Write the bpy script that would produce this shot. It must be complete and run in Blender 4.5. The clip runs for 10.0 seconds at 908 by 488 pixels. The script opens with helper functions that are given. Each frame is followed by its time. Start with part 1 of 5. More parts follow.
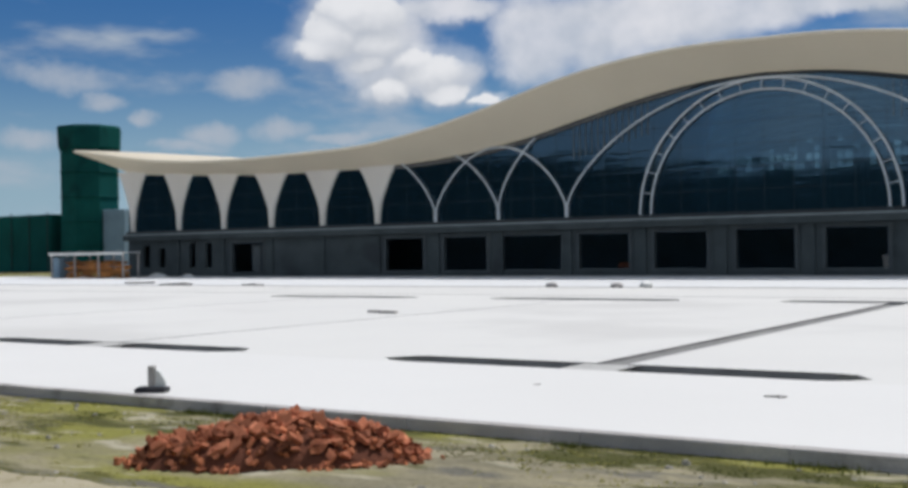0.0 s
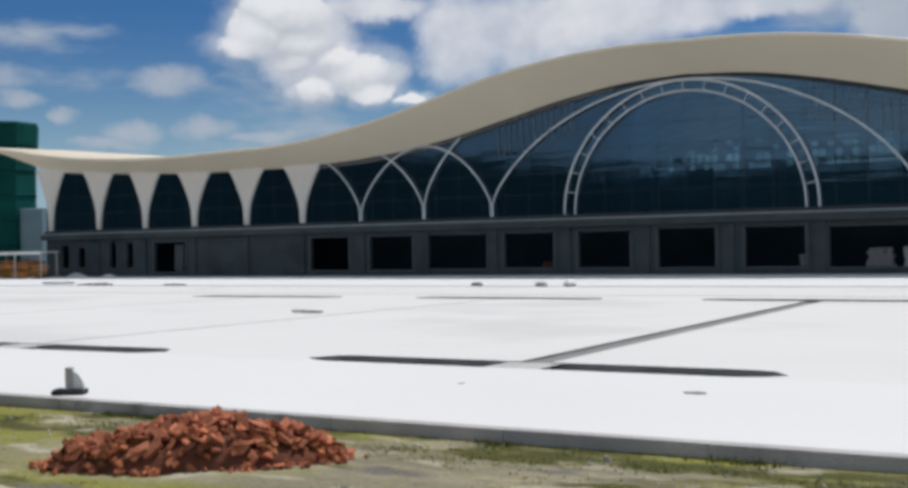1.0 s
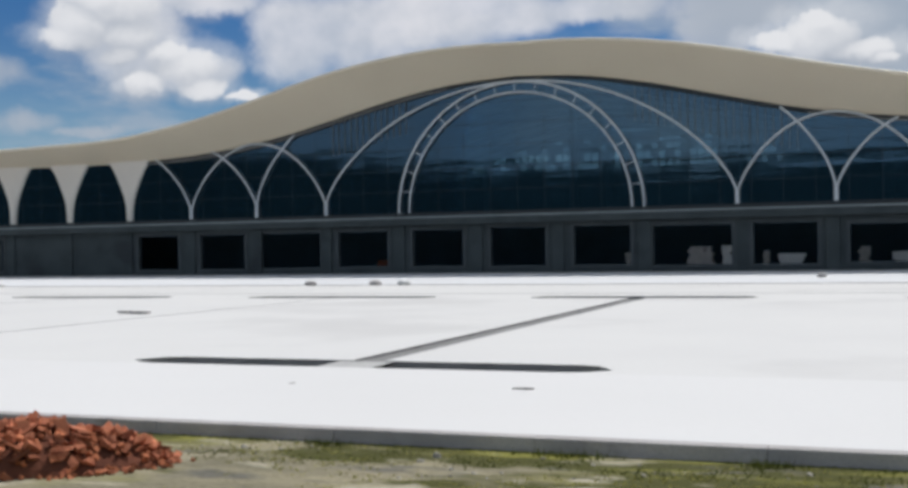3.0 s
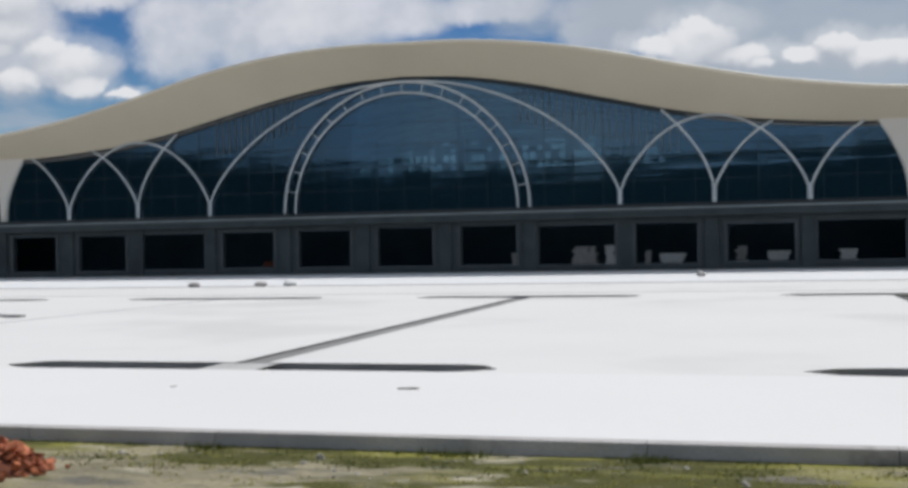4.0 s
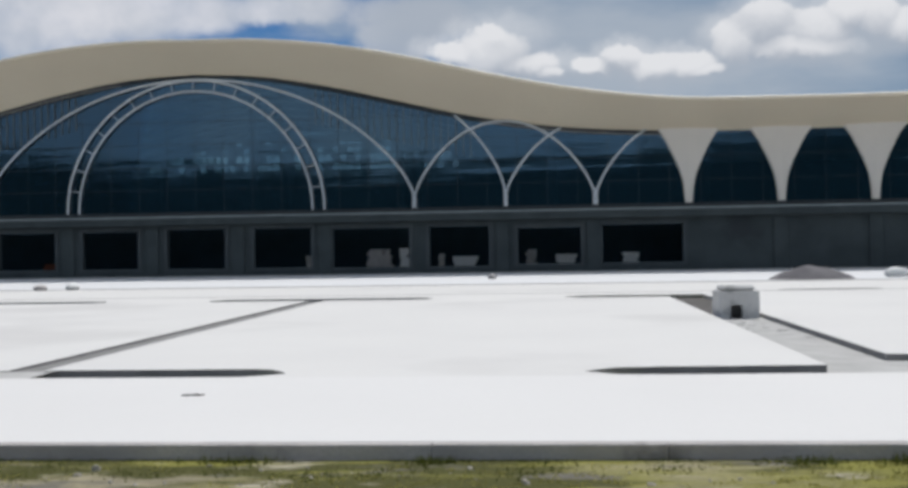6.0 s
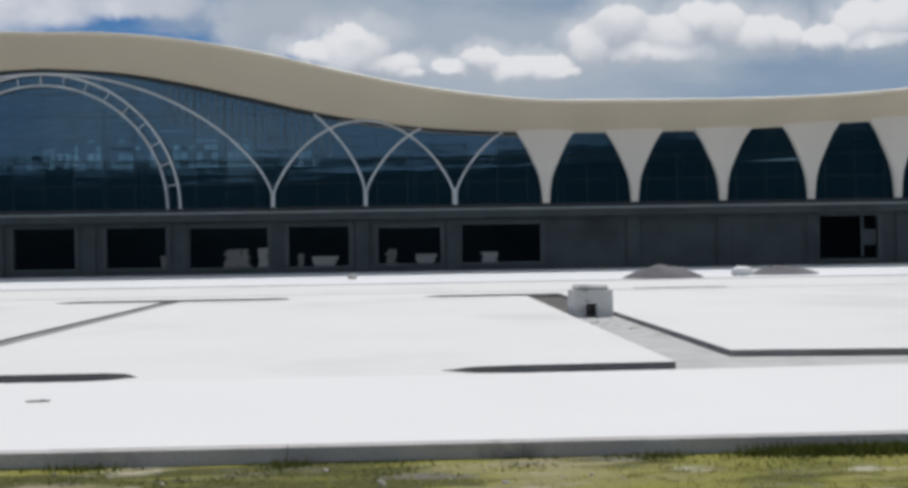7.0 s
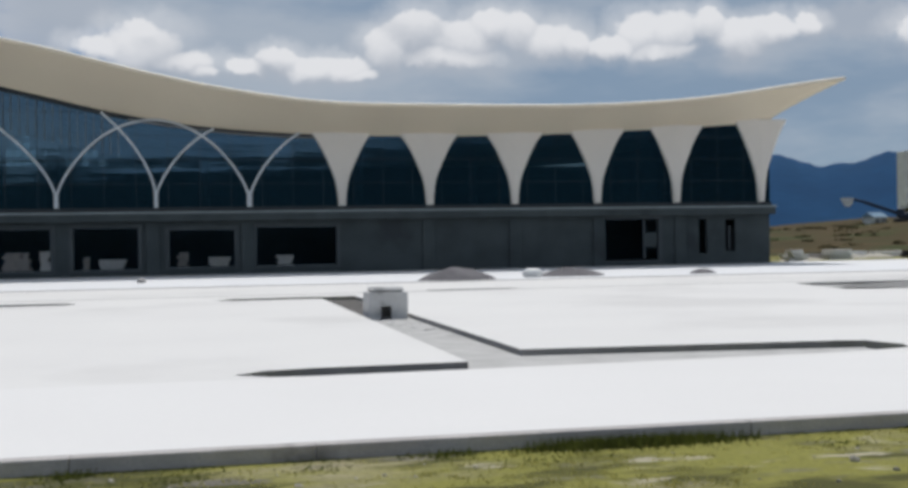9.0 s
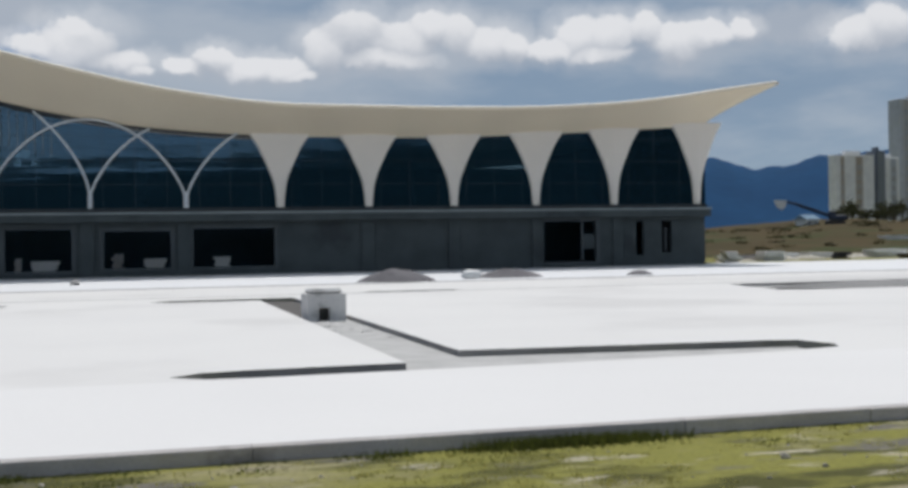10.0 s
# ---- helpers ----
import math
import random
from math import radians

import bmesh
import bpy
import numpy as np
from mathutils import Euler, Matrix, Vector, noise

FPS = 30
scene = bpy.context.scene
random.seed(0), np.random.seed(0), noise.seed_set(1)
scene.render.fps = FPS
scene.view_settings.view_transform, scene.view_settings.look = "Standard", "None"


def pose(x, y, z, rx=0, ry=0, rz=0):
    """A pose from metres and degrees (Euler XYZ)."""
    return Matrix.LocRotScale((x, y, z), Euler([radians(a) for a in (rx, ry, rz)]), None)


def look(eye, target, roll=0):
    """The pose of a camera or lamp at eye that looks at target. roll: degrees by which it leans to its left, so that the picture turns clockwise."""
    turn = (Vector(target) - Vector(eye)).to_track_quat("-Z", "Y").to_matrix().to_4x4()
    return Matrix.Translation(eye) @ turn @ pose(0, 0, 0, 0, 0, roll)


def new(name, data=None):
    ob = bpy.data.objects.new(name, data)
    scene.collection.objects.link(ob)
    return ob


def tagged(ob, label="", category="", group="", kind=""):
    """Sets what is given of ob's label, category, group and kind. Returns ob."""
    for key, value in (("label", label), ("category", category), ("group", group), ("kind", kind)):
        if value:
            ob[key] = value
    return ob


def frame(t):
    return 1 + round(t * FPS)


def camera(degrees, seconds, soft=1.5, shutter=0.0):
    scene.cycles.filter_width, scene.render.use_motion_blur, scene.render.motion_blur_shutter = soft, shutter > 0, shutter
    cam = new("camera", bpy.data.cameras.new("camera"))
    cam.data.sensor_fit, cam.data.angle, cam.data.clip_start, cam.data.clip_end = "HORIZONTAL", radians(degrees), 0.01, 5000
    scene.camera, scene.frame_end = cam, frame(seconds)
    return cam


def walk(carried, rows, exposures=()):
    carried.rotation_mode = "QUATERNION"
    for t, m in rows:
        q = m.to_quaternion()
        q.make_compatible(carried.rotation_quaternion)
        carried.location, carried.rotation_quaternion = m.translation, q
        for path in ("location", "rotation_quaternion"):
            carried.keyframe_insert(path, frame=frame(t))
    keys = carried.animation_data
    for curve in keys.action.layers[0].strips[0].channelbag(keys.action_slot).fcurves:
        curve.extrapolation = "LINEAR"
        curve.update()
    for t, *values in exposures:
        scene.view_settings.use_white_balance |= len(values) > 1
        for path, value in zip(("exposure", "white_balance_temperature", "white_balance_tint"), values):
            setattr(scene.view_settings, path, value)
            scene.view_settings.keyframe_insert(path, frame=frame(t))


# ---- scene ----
# ---------------------------------------------------------------- camera
def aim(x, y, z, turn, tilt, lean):
    """Eye, degrees to the right of +y, degrees up, degrees of lean."""
    return pose(x, y, z, 0, 0, -turn) @ pose(0, 0, 0, 90 + tilt) @ pose(0, 0, 0, 0, 0, -lean)


cam = camera(43.47, 10.0, soft=3.6)
walk(cam, [
    (0.0, aim(-0.126, -0.045, 1.709, -32.726, 0.478, 0.833)),
    (0.5, aim(-0.136, -0.045, 1.702, -30.710, 0.438, 0.821)),
    (1.0, aim(-0.106, -0.036, 1.704, -29.000, 0.394, 0.884)),
    (1.5, aim(-0.103, -0.043, 1.706, -27.352, 0.357, 0.824)),
    (2.0, aim(-0.094, -0.052, 1.705, -25.277, 0.316, 0.827)),
    (2.5, aim(-0.077, -0.052, 1.707, -23.413, 0.263, 0.887)),
    (2.7, aim(-0.072, -0.045, 1.705, -22.295, 0.237, 0.914)),
    (3.8, aim(-0.043, -0.007, 1.692, -16.406, 0.153, 1.062)),
    (4.0, aim(-0.038, -0.000, 1.690, -15.067, 0.140, 1.089)),
    (4.5, aim(-0.025, 0.009, 1.693, -12.406, 0.143, 1.041)),
    (5.0, aim(-0.011, 0.019, 1.702, -9.454, 0.096, 0.969)),
    (5.2, aim(-0.001, 0.023, 1.700, -8.420, 0.096, 0.959)),
    (6.3, aim(0.052, 0.044, 1.690, -2.626, 0.074, 0.903)),
    (6.5, aim(0.061, 0.048, 1.689, -0.787, 0.044, 0.893)),
    (7.0, aim(0.073, 0.043, 1.698, 2.175, -0.017, 0.925)),
    (7.5, aim(0.075, 0.040, 1.701, 5.547, -0.052, 0.928)),
    (8.0, aim(0.097, 0.033, 1.698, 8.135, -0.063, 1.008)),
    (8.5, aim(0.097, 0.027, 1.695, 10.432, -0.065, 1.052)),
    (9.0, aim(0.097, 0.024, 1.691, 12.386, -0.041, 0.955)),
    (9.5, aim(0.102, 0.020, 1.690, 13.906, -0.018, 0.965)),
    (10.0, aim(0.113, 0.011, 1.683, 15.434, -0.005, 0.938)),
], exposures=[(0.0, -0.07), (4.0, -0.11), (10.0, -0.14)])

# ---------------------------------------------------------------- world and sun
SUN_AZ, SUN_EL = 25.0, 62.0          # degrees right of +y, degrees up

# cumulus heads: azimuth, elevation, half width, half height (radians)
CLOUDS_WEST = [
    (-0.675, 0.193, 0.026, 0.023), (-0.682, 0.180, 0.030, 0.012), (-0.641, 0.208, 0.031, 0.019), (-0.662, 0.216, 0.025, 0.015),
    (-0.637, 0.183, 0.023, 0.016), (-0.606, 0.168, 0.020, 0.011), (-0.589, 0.158, 0.029, 0.016), (-0.622, 0.143, 0.017, 0.011),
    (-0.574, 0.140, 0.021, 0.009), (-0.543, 0.131, 0.017, 0.005), (-0.642, 0.167, 0.015, 0.008),
]
CLOUDS_NORTH = [
    (-0.048, 0.168, 0.038, 0.023), (-0.047, 0.182, 0.018, 0.013), (-0.020, 0.156, 0.034, 0.012), (-0.086, 0.167, 0.026, 0.012),
    (0.002, 0.148, 0.015, 0.006), (0.068, 0.160, 0.020, 0.013), (0.094, 0.152, 0.029, 0.012), (0.041, 0.152, 0.019, 0.008),
    (0.130, 0.147, 0.020, 0.005),
]
CLOUDS_EAST = [
    (0.159, 0.168, 0.024, 0.021), (0.185, 0.182, 0.030, 0.021), (0.225, 0.176, 0.031, 0.018), (0.209, 0.160, 0.046, 0.012),
    (0.248, 0.187, 0.022, 0.015), (0.114, 0.153, 0.030, 0.012), (0.275, 0.184, 0.021, 0.018), (0.303, 0.173, 0.026, 0.017),
    (0.326, 0.170, 0.015, 0.013), (0.382, 0.178, 0.024, 0.018), (0.409, 0.178, 0.025, 0.018), (0.401, 0.162, 0.035, 0.008),
    (0.442, 0.181, 0.017, 0.015), (0.468, 0.168, 0.030, 0.017), (0.493, 0.173, 0.021, 0.013), (0.518, 0.177, 0.013, 0.011),
    (0.355, 0.167, 0.024, 0.010), (0.612, 0.165, 0.028, 0.017), (0.637, 0.171, 0.024, 0.019), (0.691, 0.159, 0.034, 0.019),
]
# broad soft cloud without clear edges
SOFT_CLOUDS = [
    (-0.499, 0.184, 0.035, 0.038), (-0.454, 0.187, 0.060, 0.030), (-0.379, 0.198, 0.074, 0.025), (-0.311, 0.204, 0.043, 0.020),
    (-0.136, 0.170, 0.030, 0.010), (-0.130, 0.182, 0.033, 0.017), (-0.118, 0.197, 0.046, 0.015),
    (0.562, 0.179, 0.042, 0.015), (-0.575, 0.212, 0.046, 0.010), (-0.632, 0.178, 0.036, 0.034), (-0.585, 0.152, 0.032, 0.012),
    (-0.230, 0.205, 0.060, 0.012),
]
# small soft clouds low in the blue
WISPS = [
    (-0.907, 0.151, 0.045, 0.012), (-0.748, 0.147, 0.030, 0.012), (-0.868, 0.133, 0.019, 0.008), (-0.836, 0.119, 0.011, 0.007),
    (-0.925, 0.099, 0.025, 0.010), (-0.782, 0.105, 0.024, 0.009), (-0.718, 0.109, 0.027, 0.009), (-0.802, 0.095, 0.029, 0.006),
    (-0.668, 0.101, 0.030, 0.005), (-0.984, 0.162, 0.034, 0.011),
]


def make_world():
    w = bpy.data.worlds.new("sky")
    w.use_nodes = True
    scene.world = w
    nt = w.node_tree
    nt.nodes.clear()
    N, L = nt.nodes.new, nt.links.new

    def put(sock, val):
        if hasattr(val, "is_output"):
            L(val, sock)
        else:
            sock.default_value = val

    def m(op, a, b=0.0, c=0.0):
        n = N("ShaderNodeMath")
        n.operation = op
        put(n.inputs[0], a), put(n.inputs[1], b), put(n.inputs[2], c)
        return n.outputs[0]

    def ramp(v, lo, hi, to_lo=0.0, to_hi=1.0):
        n = N("ShaderNodeMapRange")
        n.interpolation_type = "SMOOTHSTEP"
        put(n.inputs["Value"], v)
        for k, x in zip(("From Min", "From Max", "To Min", "To Max"), (lo, hi, to_lo, to_hi)):
            n.inputs[k].default_value = x
        return n.outputs["Result"]

    def tex(vec, scale, detail, rough=0.55):
        n = N("ShaderNodeTexNoise")
        L(vec, n.inputs["Vector"])
        n.inputs["Scale"].default_value, n.inputs["Detail"].default_value, n.inputs["Roughness"].default_value = scale, detail, rough
        return n

    def rgbmix(fac, a, b):
        n = N("ShaderNodeMix")
        n.data_type = "RGBA"
        put(n.inputs[0], fac), put(n.inputs[6], a), put(n.inputs[7], b)
        return n.outputs[2]

    co = N("ShaderNodeTexCoord").outputs["Generated"]
    sep = N("ShaderNodeSeparateXYZ")
    L(co, sep.inputs[0])
    x, y, z = sep.outputs
    az = m("ARCTAN2", x, y)
    el = m("ARCSINE", z)
    flat = N("ShaderNodeMapping")
    flat.inputs["Scale"].default_value = (1.0, 1.0, 3.2)
    L(co, flat.inputs[0])
    squash = flat.outputs[0]
    # billowing edges
    w1, w2 = tex(co, 14.0, 5.0), tex(co, 55.0, 4.0, 0.6)
    s1, s2 = N("ShaderNodeSeparateColor"), N("ShaderNodeSeparateColor")
    L(w1.outputs["Color"], s1.inputs[0]), L(w2.outputs["Color"], s2.inputs[0])
    def warp(base, a, b, amount):
        d = m("ADD", m("MULTIPLY", m("SUBTRACT", a, 0.5), 0.030 * amount), m("MULTIPLY", m("SUBTRACT", b, 0.5), 0.014 * amount))
        return m("ADD", base, d)
    az2, el2 = warp(az, s1.outputs[0], s2.outputs[0], 1.0), warp(el, s1.outputs[1], s2.outputs[1], 0.8)
    field, above = None, None
    el3 = m("ADD", el2, 0.011)
    for a0, e0, ra, re in CLOUDS_WEST + CLOUDS_NORTH + CLOUDS_EAST:
        u = m("DIVIDE", m("SUBTRACT", az2, a0), ra)
        uu = m("MULTIPLY", u, u)
        v = m("DIVIDE", m("SUBTRACT", el2, e0), re)
        d = m("SUBTRACT", 1.0, m("ADD", uu, m("MULTIPLY", v, v)))
        field = d if field is None else m("SMOOTH_MAX", field, d, 0.35)
        v = m("DIVIDE", m("SUBTRACT", el3, e0), re)
        d = m("SUBTRACT", 1.0, m("ADD", uu, m("MULTIPLY", v, v)))
        above = d if above is None else m("SMOOTH_MAX", above, d, 0.35)
    ragged = m("ADD", m("MULTIPLY", m("SUBTRACT", tex(co, 20.0, 6.0, 0.6).outputs["Fac"], 0.5), 2.0), m("MULTIPLY", m("SUBTRACT", w2.outputs["Fac"], 0.5), 0.8))
    # crisp billows on top, soft undersides
    loose = ramp(az, -0.50, -0.30, 0.95, 0.5)
    crisp = ramp(m("ADD", field, m("MULTIPLY", ragged, loose)), -0.35, 0.40, 0.0, 0.97)
    soft = ramp(m("ADD", field, m("MULTIPLY", ragged, 0.6)), -0.75, 0.65, 0.0, 0.92)
    upper = ramp(m("SUBTRACT", field, above), -0.5, 0.6)
    heads = m("ADD", m("MULTIPLY", crisp, upper), m("MULTIPLY", soft, m("SUBTRACT", 1.0, upper)))
    halo = ramp(m("ADD", field, m("MULTIPLY", ragged, 1.5)), -2.6, 0.6, 0.0, 0.45)
    heads = m("MAXIMUM", heads, halo)
    broad = None
    for a0, e0, ra, re in SOFT_CLOUDS:
        u, v = m("DIVIDE", m("SUBTRACT", az2, a0), ra), m("DIVIDE", m("SUBTRACT", el2, e0), re)
        d = m("SUBTRACT", 1.0, m("ADD", m("MULTIPLY", u, u), m("MULTIPLY", v, v)))
        broad = d if broad is None else m("SMOOTH_MAX", broad, d, 0.5)
    broad = ramp(m("ADD", broad, m("MULTIPLY", ragged, 0.7)), -1.1, 0.6, 0.0, 0.84)
    faint = None
    for a0, e0, ra, re in WISPS:
        u, v = m("DIVIDE", m("SUBTRACT", az2, a0), ra), m("DIVIDE", m("SUBTRACT", el2, e0), re)
        d = m("SUBTRACT", 1.0, m("ADD", m("MULTIPLY", u, u), m("MULTIPLY", v, v)))
        faint = d if faint is None else m("SMOOTH_MAX", faint, d, 0.35)
    faint = ramp(m("ADD", faint, m("MULTIPLY", ragged, 1.2)), -0.8, 1.5, 0.0, 0.80)
    veil = m("MULTIPLY", ramp(tex(squash, 7.0, 6.0).outputs["Fac"], 0.50, 0.72), 0.6)
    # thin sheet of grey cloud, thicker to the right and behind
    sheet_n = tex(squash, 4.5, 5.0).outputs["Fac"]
    # the y term adds unseen cloud behind, to grey the sky the glass reflects
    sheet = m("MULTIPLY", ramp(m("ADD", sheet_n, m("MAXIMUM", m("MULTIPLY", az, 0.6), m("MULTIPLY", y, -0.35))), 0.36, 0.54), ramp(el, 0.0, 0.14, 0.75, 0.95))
    over = ramp(m("ADD", tex(co, 2.6, 5.0).outputs["Fac"], m("MULTIPLY", el, 0.1)), 0.47, 0.66)
    sky = N("ShaderNodeTexSky")
    sky.sky_type = "NISHITA"
    sky.sun_disc = False
    sky.sun_elevation, sky.sun_rotation = radians(SUN_EL), radians(SUN_AZ)
    sky.air_density, sky.dust_density, sky.ozone_density = 1.0, 0.4, 1.6
    sky.altitude = 600
    shade = tex(co, 15.0, 4.0).outputs["Fac"]
    body = m("ADD", m("MULTIPLY", m("SUBTRACT", field, above), ramp(az, -0.50, -0.30, 0.20, 0.32)), m("ADD", m("MULTIPLY", field, 0.15), m("MULTIPLY", shade, 0.9)))
    white = rgbmix(ramp(body, 0.15, 0.85), (0.46, 0.50, 0.57, 1), (0.83, 0.84, 0.87, 1))
    haze = rgbmix(ramp(shade, 0.3, 0.7), (0.56, 0.60, 0.67, 1), (0.82, 0.82, 0.86, 1))
    haze = rgbmix(ramp(az, -0.26, -0.12), haze, (0.43, 0.48, 0.56, 1))
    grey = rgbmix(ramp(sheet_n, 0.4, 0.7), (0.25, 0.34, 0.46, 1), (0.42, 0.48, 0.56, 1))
    bg = N("ShaderNodeBackground")
    hsv = N("ShaderNodeHueSaturation")
    hsv.inputs["Hue"].default_value = 0.512
    L(ramp(el, 0.0, 0.14, 0.7, 1.5), hsv.inputs["Saturation"])
    L(sky.outputs[0], hsv.inputs["Color"])
    L(hsv.outputs[0], bg.inputs[0])
    bg.inputs[1].default_value = 0.066
    prev = bg.outputs[0]
    low = N("ShaderNodeRGB")
    low.outputs[0].default_value = (0.24, 0.44, 0.63, 1)
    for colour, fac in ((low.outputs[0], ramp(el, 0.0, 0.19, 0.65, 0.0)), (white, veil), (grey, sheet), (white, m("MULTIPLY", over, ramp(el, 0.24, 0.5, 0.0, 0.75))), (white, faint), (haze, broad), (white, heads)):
        b = N("ShaderNodeBackground")
        L(colour, b.inputs[0])
        mix = N("ShaderNodeMixShader")
        L(fac, mix.inputs[0]), L(prev, mix.inputs[1]), L(b.outputs[0], mix.inputs[2])
        prev = mix.outputs[0]
    out = N("ShaderNodeOutputWorld")
    L(prev, out.inputs[0])


make_world()
sun = new("sun", bpy.data.lights.new("sun", "SUN"))
sun.data.energy, sun.data.angle, sun.data.color = 3.5, radians(0.5), (1.0, 0.98, 0.96)
_a, _e = radians(SUN_AZ), radians(SUN_EL)
sun.matrix_world = look((math.sin(_a) * math.cos(_e) * 100, math.cos(_a) * math.cos(_e) * 100, math.sin(_e) * 100), (0, 0, 0))


# ---------------------------------------------------------------- materials
def material(name, base, other=None, rough=0.8, metal=0.0, scale=3.0, fine=40.0, bump=0.15, per_object=0.0, per_island=0.0, stain=None, stain_scale=0.4, stain_at=0.58, grit=0.72):
    """Two colours mixed by broad and fine noise, an optional stain, bump, and variation from piece to piece."""
    mat = bpy.data.materials.new(name)
    mat.use_nodes = True
    nt = mat.node_tree
    N, L = nt.nodes.new, nt.links.new
    bsdf = nt.nodes["Principled BSDF"]
    geo = N("ShaderNodeNewGeometry")
    co = geo.outputs["Position"]
    def tex(s, d=4.0):
        n = N("ShaderNodeTexNoise")
        L(co, n.inputs["Vector"])
        n.inputs["Scale"].default_value, n.inputs["Detail"].default_value = s, d
        return n.outputs["Fac"]
    def mixed(fac, a, b):
        n = N("ShaderNodeMix")
        n.data_type = "RGBA"
        for sock, val in ((n.inputs[0], fac), (n.inputs[6], a), (n.inputs[7], b)):
            if hasattr(val, "is_output"):
                L(val, sock)
            else:
                sock.default_value = val
        return n.outputs[2]
    def ramp(v, lo, hi):
        n = N("ShaderNodeMapRange")
        L(v, n.inputs["Value"])
        n.inputs["From Min"].default_value, n.inputs["From Max"].default_value = lo, hi
        return n.outputs["Result"]
    other = other or tuple(c * 0.75 for c in base)
    broad, grain = tex(scale), tex(fine)
    col = mixed(ramp(broad, 0.35, 0.68), (*base, 1), (*other, 1))
    col = mixed(ramp(grain, 0.3, 0.9), col, (*[min(1.0, c * grit) for c in base], 1))
    if stain:
        col = mixed(ramp(tex(stain_scale, 6.0), stain_at, stain_at + 0.1), col, (*stain, 1))
    for amount, sock in ((per_object, "o"), (per_island, "i")):
        if amount:
            rnd = N("ShaderNodeObjectInfo").outputs["Random"] if sock == "o" else geo.outputs["Random Per Island"]
            hsv = N("ShaderNodeHueSaturation")
            n = N("ShaderNodeMapRange")
            L(rnd, n.inputs["Value"])
            n.inputs["To Min"].default_value, n.inputs["To Max"].default_value = 1 - amount, 1 + amount
            L(n.outputs["Result"], hsv.inputs["Value"])
            L(col, hsv.inputs["Color"])
            col = hsv.outputs[0]
    L(col, bsdf.inputs["Base Color"])
    bsdf.inputs["Roughness"].default_value, bsdf.inputs["Metallic"].default_value = rough, metal
    if rough >= 0.75:
        bsdf.inputs["Specular IOR Level"].default_value = 0.08
    if bump:
        b = N("ShaderNodeBump")
        b.inputs["Strength"].default_value, b.inputs["Distance"].default_value = bump, 0.02
        L(grain, b.inputs["Height"])
        L(b.outputs[0], bsdf.inputs["Normal"])
    return mat


def glass_material(name, tint, ior=2.7, rough=0.04, wave=0.0):
    """Blue-tinted coated glass with slightly wavy panes."""
    mat = bpy.data.materials.new(name)
    mat.use_nodes = True
    nt = mat.node_tree
    nt.nodes.clear()
    N, L = nt.nodes.new, nt.links.new
    clear, gloss, fres, mix, out = (N(k) for k in ("ShaderNodeBsdfTransparent", "ShaderNodeBsdfGlossy", "ShaderNodeFresnel", "ShaderNodeMixShader", "ShaderNodeOutputMaterial"))
    clear.inputs[0].default_value = (*tint, 1)
    gloss.inputs["Roughness"].default_value = rough
    gloss.inputs["Color"].default_value = (0.46, 0.71, 0.90, 1)
    fres.inputs[0].default_value = ior
    t, b, mp = N("ShaderNodeTexNoise"), N("ShaderNodeBump"), N("ShaderNodeMapping")
    mp.inputs["Scale"].default_value = (0.12, 1.0, 1.6)
    L(N("ShaderNodeNewGeometry").outputs["Position"], mp.inputs[0])
    L(mp.outputs[0], t.inputs["Vector"])
    t.inputs["Scale"].default_value, t.inputs["Detail"].default_value = 1.0, 5.0
    b.inputs["Strength"].default_value, b.inputs["Distance"].default_value = wave, 0.1
    L(t.outputs[0], b.inputs["Height"])
    L(b.outputs[0], gloss.inputs["Normal"])
    L(fres.outputs[0], mix.inputs[0]), L(clear.outputs[0], mix.inputs[1]), L(gloss.outputs[0], mix.inputs[2])
    L(mix.outputs[0], out.inputs[0])
    return mat


M_CONCRETE = material("pale_concrete", (0.665, 0.65, 0.625), (0.625, 0.61, 0.59), 0.85, scale=0.22, fine=9, bump=0.02, stain=(0.575, 0.56, 0.54), stain_scale=0.11, stain_at=0.53, grit=0.95)
M_STRIP = material("fresh_concrete", (0.685, 0.67, 0.65), (0.655, 0.64, 0.62), 0.85, scale=0.22, fine=9, bump=0.02, stain=(0.655, 0.64, 0.62), stain_scale=0.2, stain_at=0.55, grit=0.96)
M_EDGE = material("shaded_slab_edge", (0.34, 0.33, 0.32), (0.23, 0.225, 0.22), 0.95, scale=1.5, fine=20, bump=0.3)
M_PAVING = material("pale_paving", (0.69, 0.69, 0.69), (0.64, 0.64, 0.65), 0.8, scale=0.3, fine=9, bump=0.02, grit=0.95)
M_KERB = material("kerb_concrete", (0.52, 0.49, 0.47), (0.38, 0.355, 0.34), 0.9, scale=1.5, fine=30, bump=0.4, per_object=0.03, stain=(0.22, 0.205, 0.19), stain_scale=1.2)
M_GRAVEL = material("grey_gravel", (0.53, 0.52, 0.50), (0.42, 0.41, 0.395), 0.95, scale=2.0, fine=45, bump=0.6)
M_TRENCH = material("trench_gravel", (0.30, 0.295, 0.285), (0.21, 0.205, 0.20), 0.95, scale=0.35, fine=30, bump=0.6)
M_SOIL = material("bed_soil", (0.16, 0.15, 0.14), (0.10, 0.095, 0.09), 0.95, scale=2.0, fine=30, bump=0.6)
